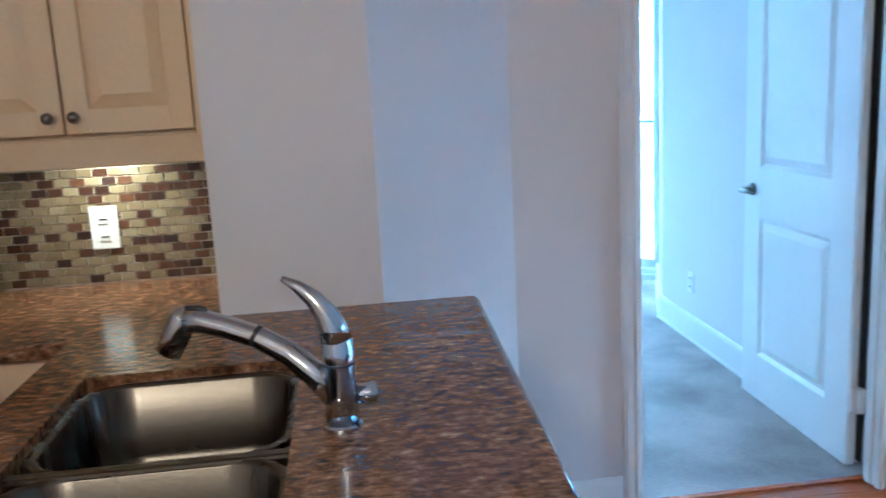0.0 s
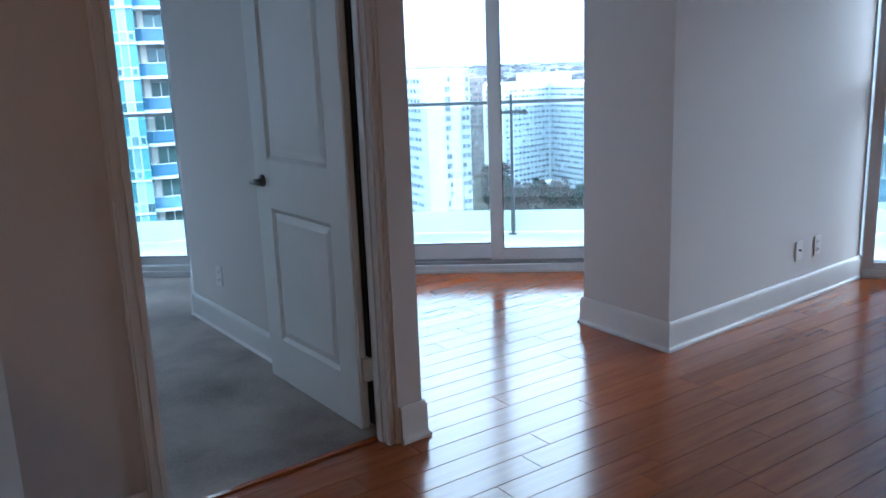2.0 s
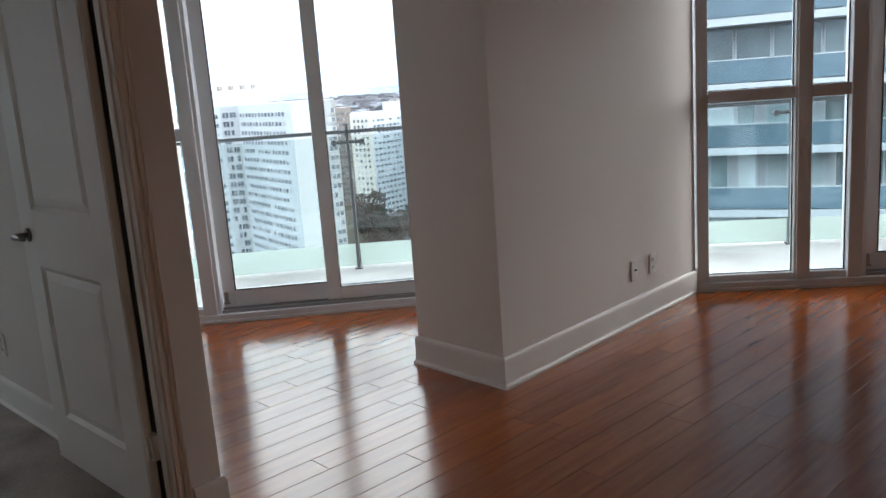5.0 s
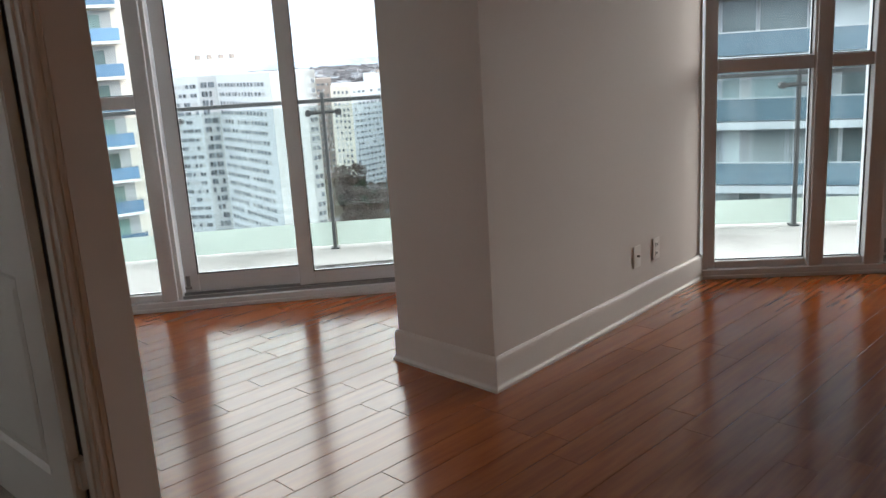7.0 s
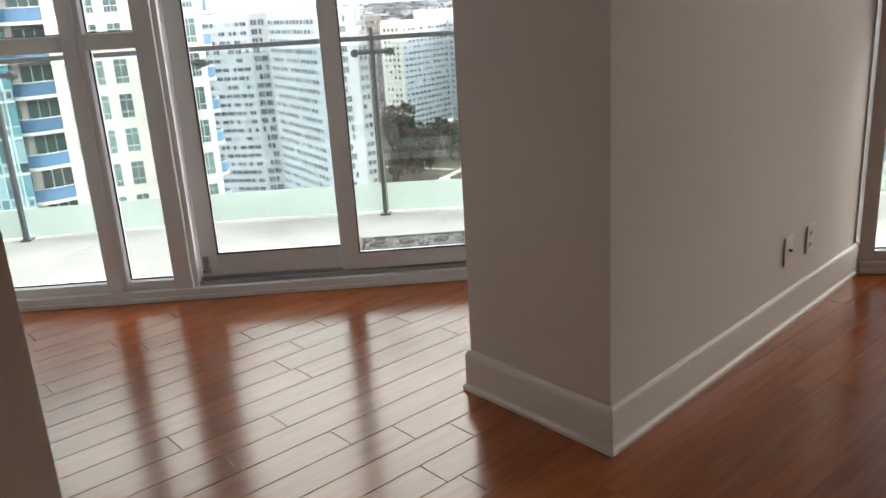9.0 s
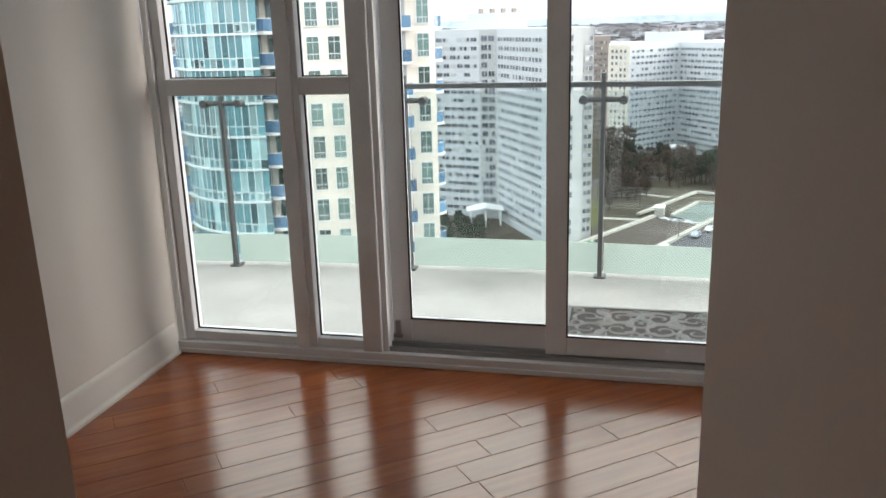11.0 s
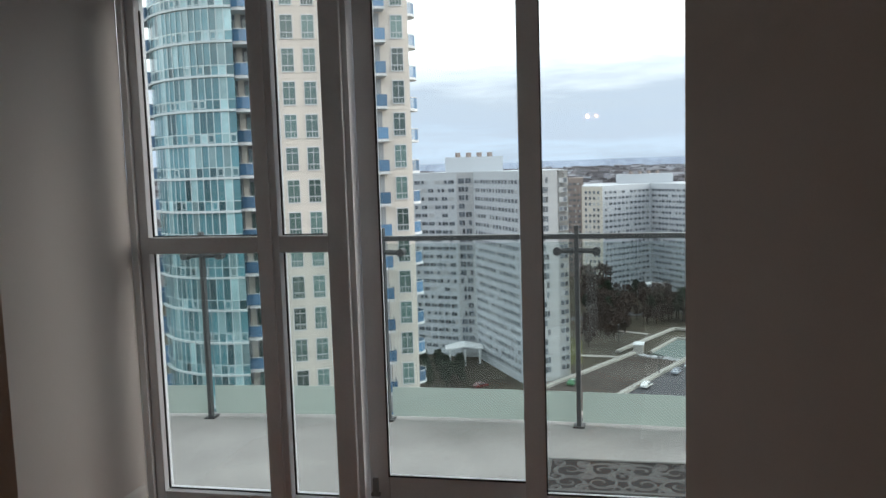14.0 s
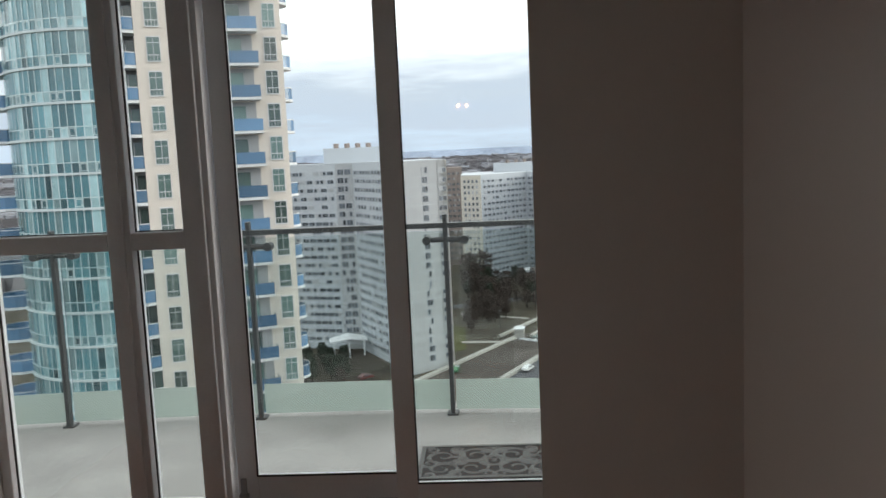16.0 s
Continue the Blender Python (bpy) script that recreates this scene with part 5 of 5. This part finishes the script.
flat("pavement_walk", (out(40.6, 251), out(43.4, 249.5), out(43.4, 247.5), out(40.6, 248.5)), GZ - 0.1, GZ + 0.12, KERB, "pale concrete walk beside the deck", "path")
flat("road_3", (D5, out(48.9, 257), out(56, 240), out(48, 165)), GZ - 0.1, GZ + 0.22, ASPHALT, "asphalt car park beside the deck", "road")
rs = random.Random(13)
for k in range(7):
    c_ = out(45.1 + 0.38 * k, 249.5 - 0.8 * k)
    pts_ = [c_ + Vector((math.cos(a_ * math.tau / 9), math.sin(a_ * math.tau / 9))) * (0.7 + 1.5 * rs.random()) for a_ in range(9)]
    flat(f"pavement_snow_{k + 1}", pts_, GZ + 0.35, GZ + 0.56, SNOW, "small patch of old snow on the deck", "snow")

shed = thing("stair_shed", "small pale stair house on the garage deck", "shed", pose(*out(44.75, 253.5), GZ + 0.4, 0, 0, 40))
part("wall", boxes((-2.0, 2.0, -1.4, 1.4, 0, 2.7)), KERB, shed)
part("roof", boxes((-2.2, 2.2, -1.6, 1.6, 2.7, 2.95)), SLABW, shed)
part("door", boxes((-0.5, 0.5, -1.44, -1.4, 0.0, 2.05)), BROWNB, shed)
for az_, d_, h_ in ((46.1, 226, 5.5), (43.4, 268, 6.0)):
    lp = out(az_, d_)
    lampost = thing("street_lamp", "dark slim street lamp by the deck", "street lamp", pose(lp.x, lp.y, GZ))
    part("pole", tube(bmesh.new(), [(0, 0, 0), (0, 0, h_)], [0.14, 0.08], 8), STEEL, lampost)
    part("head", boxes((-0.5, 0.5, -0.16, 0.16, h_ - 0.05, h_ + 0.12)), STEEL, lampost)


def canopy(name, az, d, w_, yaw):
    p = out(az, d)
    c = thing(name, "white folded entrance canopy on slim posts", "canopy", pose(p.x, p.y, GZ, 0, 0, yaw))
    bm_ = bmesh.new()
    top_ = [(-w_, -2.5, 4.4), (0, -4.5, 5.6), (w_, -2.5, 4.4), (w_, 3.5, 4.4), (0, 3.5, 5.6), (-w_, 3.5, 4.4)]
    hi_ = [bm_.verts.new((x, y, z + 0.4)) for x, y, z in top_]
    lo_ = [bm_.verts.new(v) for v in top_]
    for ids in ((0, 1, 4, 5), (1, 2, 3, 4)):
        bm_.faces.new([hi_[i] for i in ids])
        bm_.faces.new([lo_[i] for i in ids[::-1]])
    for i in range(6):
        j = (i + 1) % 6
        bm_.faces.new((lo_[i], lo_[j], hi_[j], hi_[i]))
    bmesh.ops.recalc_face_normals(bm_, faces=bm_.faces)
    part("roof", bm_, SLABW, c)
    for x, y in ((-w_ * 0.8, -2.2), (w_ * 0.8, -2.2), (0, -3.6)):
        part("post", boxes((x - 0.25, x + 0.25, y - 0.25, y + 0.25, 0, 4.8)), SLABW, c)


canopy("entrance_canopy", 32.55, 242, 5.6, -30)
canopy("entrance_canopy", 45.7, 366, 8.0, -45)


def twig_crown(bm_, rnd, r, h, n, size):
    """Small thin blades scattered through a crown of uneven outline."""
    for _ in range(n):
        a, f = rnd.random() * math.tau, rnd.random() ** 0.5
        zz = rnd.random()
        rr = r * f * (0.45 + 0.55 * math.sin(math.pi * min(1, 0.25 + zz * 0.75))) * (0.75 + 0.5 * noise.noise((a * 1.3, zz * 3, r)))
        c = Vector((rr * math.cos(a), rr * math.sin(a), h * (0.35 + 0.65 * zz)))
        d_ = Vector((rnd.gauss(0, 1), rnd.gauss(0, 1), rnd.gauss(0.8, 0.7))).normalized() * size * (0.6 + rnd.random())
        e_ = d_.cross(Vector((rnd.gauss(0, 1), rnd.gauss(0, 1), rnd.gauss(0, 1)))).normalized() * size * 0.22
        vs = [bm_.verts.new(c - d_ - e_ * 0.4), bm_.verts.new(c - d_ * 0.2 + e_), bm_.verts.new(c + d_), bm_.verts.new(c + d_ * 0.1 - e_)]
        bm_.faces.new(vs)
    return bm_


def tree_meshes(seed, r, h, n, leaf_mat):
    rnd = random.Random(seed)
    tr_ = tube(bmesh.new(), [(0, 0, 0), (0.1, 0, h * 0.3), (0.0, 0.15, h * 0.6), (0.1, 0, h * 0.95)], [0.28, 0.22, 0.14, 0.04], 7)
    for k in range(7):
        a = k * 2.4
        z0 = h * (0.25 + 0.08 * k)
        tube(tr_, [(0, 0, z0), (r * 0.45 * math.cos(a), r * 0.45 * math.sin(a), z0 + h * 0.14), (r * 0.85 * math.cos(a), r * 0.85 * math.sin(a), z0 + h * 0.22)], [0.12, 0.08, 0.03], 5)
    return mesh_of("trunk", tr_, TWIG), mesh_of("crown", twig_crown(bmesh.new(), rnd, r, h, n, 0.65), leaf_mat)


BARE = [tree_meshes(s, 3.8, 9.0, 330, TWIG) for s in (1, 2, 3)]
EVER = [tree_meshes(s, 2.8, 8.5, 420, FIR) for s in (5, 6)]


def tree(p, kinds, rnd, label, group, size=1.0):
    t = thing("tree", label, "tree", pose(p.x, p.y, GZ, 0, 0, rnd.random() * 360), group)
    s = size * (0.50 + 0.40 * rnd.random())
    t.scale = (s, s, s * (0.85 + 0.3 * rnd.random()))
    tr_, cr_ = rnd.choice(kinds)
    part("trunk", tr_, TWIG, t)
    part("crown", cr_, TWIG, t)


rnd = random.Random(21)
for k in range(90):
    az = 40.9 + rnd.random() * 8.2
    tree(out(az, 298 + rnd.random() * 62), BARE if rnd.random() < 0.85 else EVER, rnd, "bare brown winter tree", "trees behind the deck", 1.15)
for k in range(46):
    az = 40.9 + rnd.random() * 3.0
    tree(out(az, 258 + (az - 40.9) * 9 + rnd.random() * 34), BARE, rnd, "bare brown winter tree", "trees behind the deck", 0.8)
for k in range(9):
    tree(out(47.3 + rnd.random() * 2.6, 300 + rnd.random() * 16), EVER, rnd, "tall dark evergreen behind the court", "evergreens behind the court", 1.7)
for k in range(5):
    tree(out(41.2 + rnd.random() * 1.2, 344 + rnd.random() * 16), BARE, rnd, "tall bare grey tree before the far block", "tall bare trees", 1.9)
for k in range(16):
    tree(out(29.2 + rnd.random() * 3.0, 205 + rnd.random() * 30), EVER if rnd.random() < 0.7 else BARE, rnd, "dark evergreen before the white block", "trees by the white block")

# far woods and roofs out to the horizon
rq = random.Random(5)
quads_w, quads_r = [], []
for k in range(6500):
    d_ = 450 + 3900 * rq.random() ** 1.3
    p = out(5 + rq.random() * 60, d_)
    h = 4 + 7 * rq.random()
    w_ = 6 + d_ * 0.012 * rq.random()
    gz_ = far_height((p).length)
    if rq.random() < 0.86:
        a = rq.random() * math.pi
        ex = Vector((math.cos(a), math.sin(a))) * w_
        quads_w.append([(p.x - ex.x, p.y - ex.y, gz_), (p.x + ex.x, p.y + ex.y, gz_), (p.x + ex.x * 0.6, p.y + ex.y * 0.6, gz_ + h * 0.8), (p.x, p.y, gz_ + h), (p.x - ex.x * 0.7, p.y - ex.y * 0.7, gz_ + h * 0.75)])
    else:
        hx_, hy_ = w_ * 0.9, 8
        c4 = [(p.x - hx_, p.y - hy_), (p.x + hx_, p.y - hy_), (p.x + hx_, p.y + hy_), (p.x - hx_, p.y + hy_)]
        quads_r.append([(x, y, gz_ + h) for x, y in c4])
        for i in range(4):
            j = (i + 1) % 4
            quads_r.append([(*c4[i], gz_), (*c4[j], gz_), (*c4[j], gz_ + h), (*c4[i], gz_ + h)])
# woods and roofs also carry the haze in their pale greyed colours
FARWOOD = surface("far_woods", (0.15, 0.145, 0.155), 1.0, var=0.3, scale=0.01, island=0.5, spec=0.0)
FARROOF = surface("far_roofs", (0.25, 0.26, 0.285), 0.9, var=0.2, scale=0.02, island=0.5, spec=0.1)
for nm, qs, mt, lb in (("far_woods", quads_w, FARWOOD, "bare woods reaching to the horizon, haze in their colour"), ("far_roofs", quads_r, FARROOF, "low pale roofs among far woods")):
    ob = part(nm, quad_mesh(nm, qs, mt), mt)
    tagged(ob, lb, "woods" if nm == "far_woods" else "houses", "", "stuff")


def car(p, yaw, color, label):
    paint = surface("car_paint", color, 0.25, var=0.03, bump=0.0, coat=0.6)
    c = thing("parked_car", label, "car", pose(p.x, p.y, GZ + 0.45, 0, 0, yaw), "cars on the car park")
    bm_ = bmesh.new()
    prof = [(-2.2, 0.35), (-2.2, 0.85), (-1.6, 0.95), (-1.0, 1.42), (0.7, 1.45), (1.35, 0.98), (2.15, 0.82), (2.2, 0.35)]
    rows_ = [[bm_.verts.new((x, y * (0.86 if z > 1.2 else 1), z)) for x, z in prof] for y in (-0.88, 0.88)]
    for i in range(len(prof)):
        j = (i + 1) % len(prof)
        bm_.faces.new((rows_[0][i], rows_[0][j], rows_[1][j], rows_[1][i]))
    bm_.faces.new(rows_[0][::-1])
    bm_.faces.new(rows_[1])
    bmesh.ops.recalc_face_normals(bm_, faces=bm_.faces)
    part("body", bm_, paint, c)
    part("windows", boxes((-0.95, 1.0, -0.90, 0.90, 0.98, 1.30)), FARGL, c)
    for x in (-1.35, 1.35):
        for y in (-0.86, 0.78):
            part("wheel", tube(bmesh.new(), [(x, y, 0.33), (x, y + 0.1, 0.33)], 0.33, 12), BLACK, c)


car(out(45.25, 213.5), 20, (0.70, 0.70, 0.70), "white parked car on the car park")
car(out(47.26, 229), 25, (0.30, 0.33, 0.38), "grey parked car on the car park")
car(out(48.11, 236), 25, (0.55, 0.57, 0.60), "silver parked car on the car park")
car(out(40.1, 214.5), 40, (0.04, 0.16, 0.07), "green parked car by the deck")
car(out(33.6, 212), 0, (0.10, 0.02, 0.02), "dark red parked car on the drive")

# ---- small pieces last: backsplash tiles and floor boards ----
bsp = setting("backsplash", boxes((-1.66, -0.102, 2.572, 2.5805, CT, 1.40)), GROUT, "mosaic tile backsplash in brown, olive and beige", "backsplash")
tile_me = mesh_of("tile", boxes((-0.0205, 0.0205, -0.0055, 0.0, -0.0112, 0.0112), bev=0.001), TILE)
for r in range(15):
    for c in range(19):
        x = -0.125 - 0.0445 * c - (0.0222 if r % 2 else 0)
        part("tile", tile_me, TILE, bsp, at=pose(x, 2.572, CT + 0.018 + 0.0262 * r))

BW, BANG = 0.125, -3.5
bu, bv = Vector((math.cos(radians(BANG)), math.sin(radians(BANG)))), Vector((-math.sin(radians(BANG)), math.cos(radians(BANG))))


def clip(poly, n_, c):
    """The part of a polygon where n . p <= c."""
    out_ = []
    for i, p in enumerate(poly):
        q = poly[(i + 1) % len(poly)]
        a, b = p.dot(n_) - c, q.dot(n_) - c
        if a <= 0:
            out_.append(p)
        if a * b < 0:
            out_.append(p + (q - p) * (a / (a - b)))
    return out_


FN2 = Vector((0.80, 0.60))
LIMITS = ((FN, FA.dot(FN) + 0.01), (FN2, FC.dot(FN2) + 0.01))
BOARD_ME = {}
rest_v, rest_f, rb = [], [], random.Random(77)
CHAM, CH = 0.0021, 0.0008


def board_geometry(poly):
    """A board with eased edges: top face, chamfer and sides of a convex outline, wound counter-clockwise."""
    n_ = len(poly)
    inner = []
    for i in range(n_):
        u0, u1 = (poly[i] - poly[i - 1]).normalized(), (poly[(i + 1) % n_] - poly[i]).normalized()
        n0, n1 = Vector((-u0.y, u0.x)), Vector((-u1.y, u1.x))
        m_ = n0 + n1
        inner.append(poly[i] + m_ * (CHAM / max(0.3, m_.dot(n0))))
    vs = [(p.x, p.y, 0.0) for p in inner] + [(p.x, p.y, -CH) for p in poly] + [(p.x, p.y, -0.012) for p in poly]
    fs = [tuple(range(n_))]
    for i in range(n_):
        j = (i + 1) % n_
        fs += [(n_ + i, n_ + j, j, i), (2 * n_ + i, 2 * n_ + j, n_ + j, n_ + i)]
    return vs, fs


def board_mesh(poly):
    me_ = bpy.data.meshes.new("floor_board")
    vs, fs = board_geometry(poly)
    me_.from_pydata(vs, [], fs)
    me_.materials.append(WOOD)
    return me_


ROOM = [(Vector((-1, 0)), 1.69), (Vector((0, -1)), 2.59), (Vector((1, 0)), 8.4)]
row = -24
while row < 46:
    v0 = row * BW
    s = -3.6 + rb.random() * 1.2
    while s < 9.2:
        ln = rb.choice((0.6, 0.9, 1.1, 1.2, 1.2, 1.4))
        g_ = 0.0003
        org = bu * s + bv * v0
        loc = [Vector((g_, g_)), Vector((ln - g_, g_)), Vector((ln - g_, BW - g_)), Vector((g_, BW - g_))]
        wpoly = [org + bu * p.x + bv * p.y for p in loc]
        s += ln
        ctr = sum(wpoly, Vector((0, 0))) / 4
        cut = wpoly
        lims = list(LIMITS) + ROOM
        if ctr.y > 2.67:
            lims.append((Vector((-1, 0)), -2.12))
        for n_, c_ in lims:
            if cut:
                cut = clip(cut, n_, c_)
        if len(cut) < 3:
            continue
        whole = len(cut) == 4 and all((a - b).length < 1e-6 for a, b in zip(cut, wpoly))
        if ctr.y < 0.25 or ctr.x < 0.7 or ctr.x > 7.2:
            vs, fs = board_geometry(cut)
            rest_f += [tuple(i + len(rest_v) for i in f) for f in fs]
            rest_v += vs
            continue
        if whole:
            if ln not in BOARD_ME:
                BOARD_ME[ln] = board_mesh(loc)
            me_ = BOARD_ME[ln]
        else:
            me_ = board_mesh([Vector(((p - org).dot(bu), (p - org).dot(bv))) for p in cut])
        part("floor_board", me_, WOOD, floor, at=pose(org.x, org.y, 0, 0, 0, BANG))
    row += 1

me_ = bpy.data.meshes.new("floor_boards")
me_.from_pydata(rest_v, [], rest_f)
me_.materials.append(WOOD)
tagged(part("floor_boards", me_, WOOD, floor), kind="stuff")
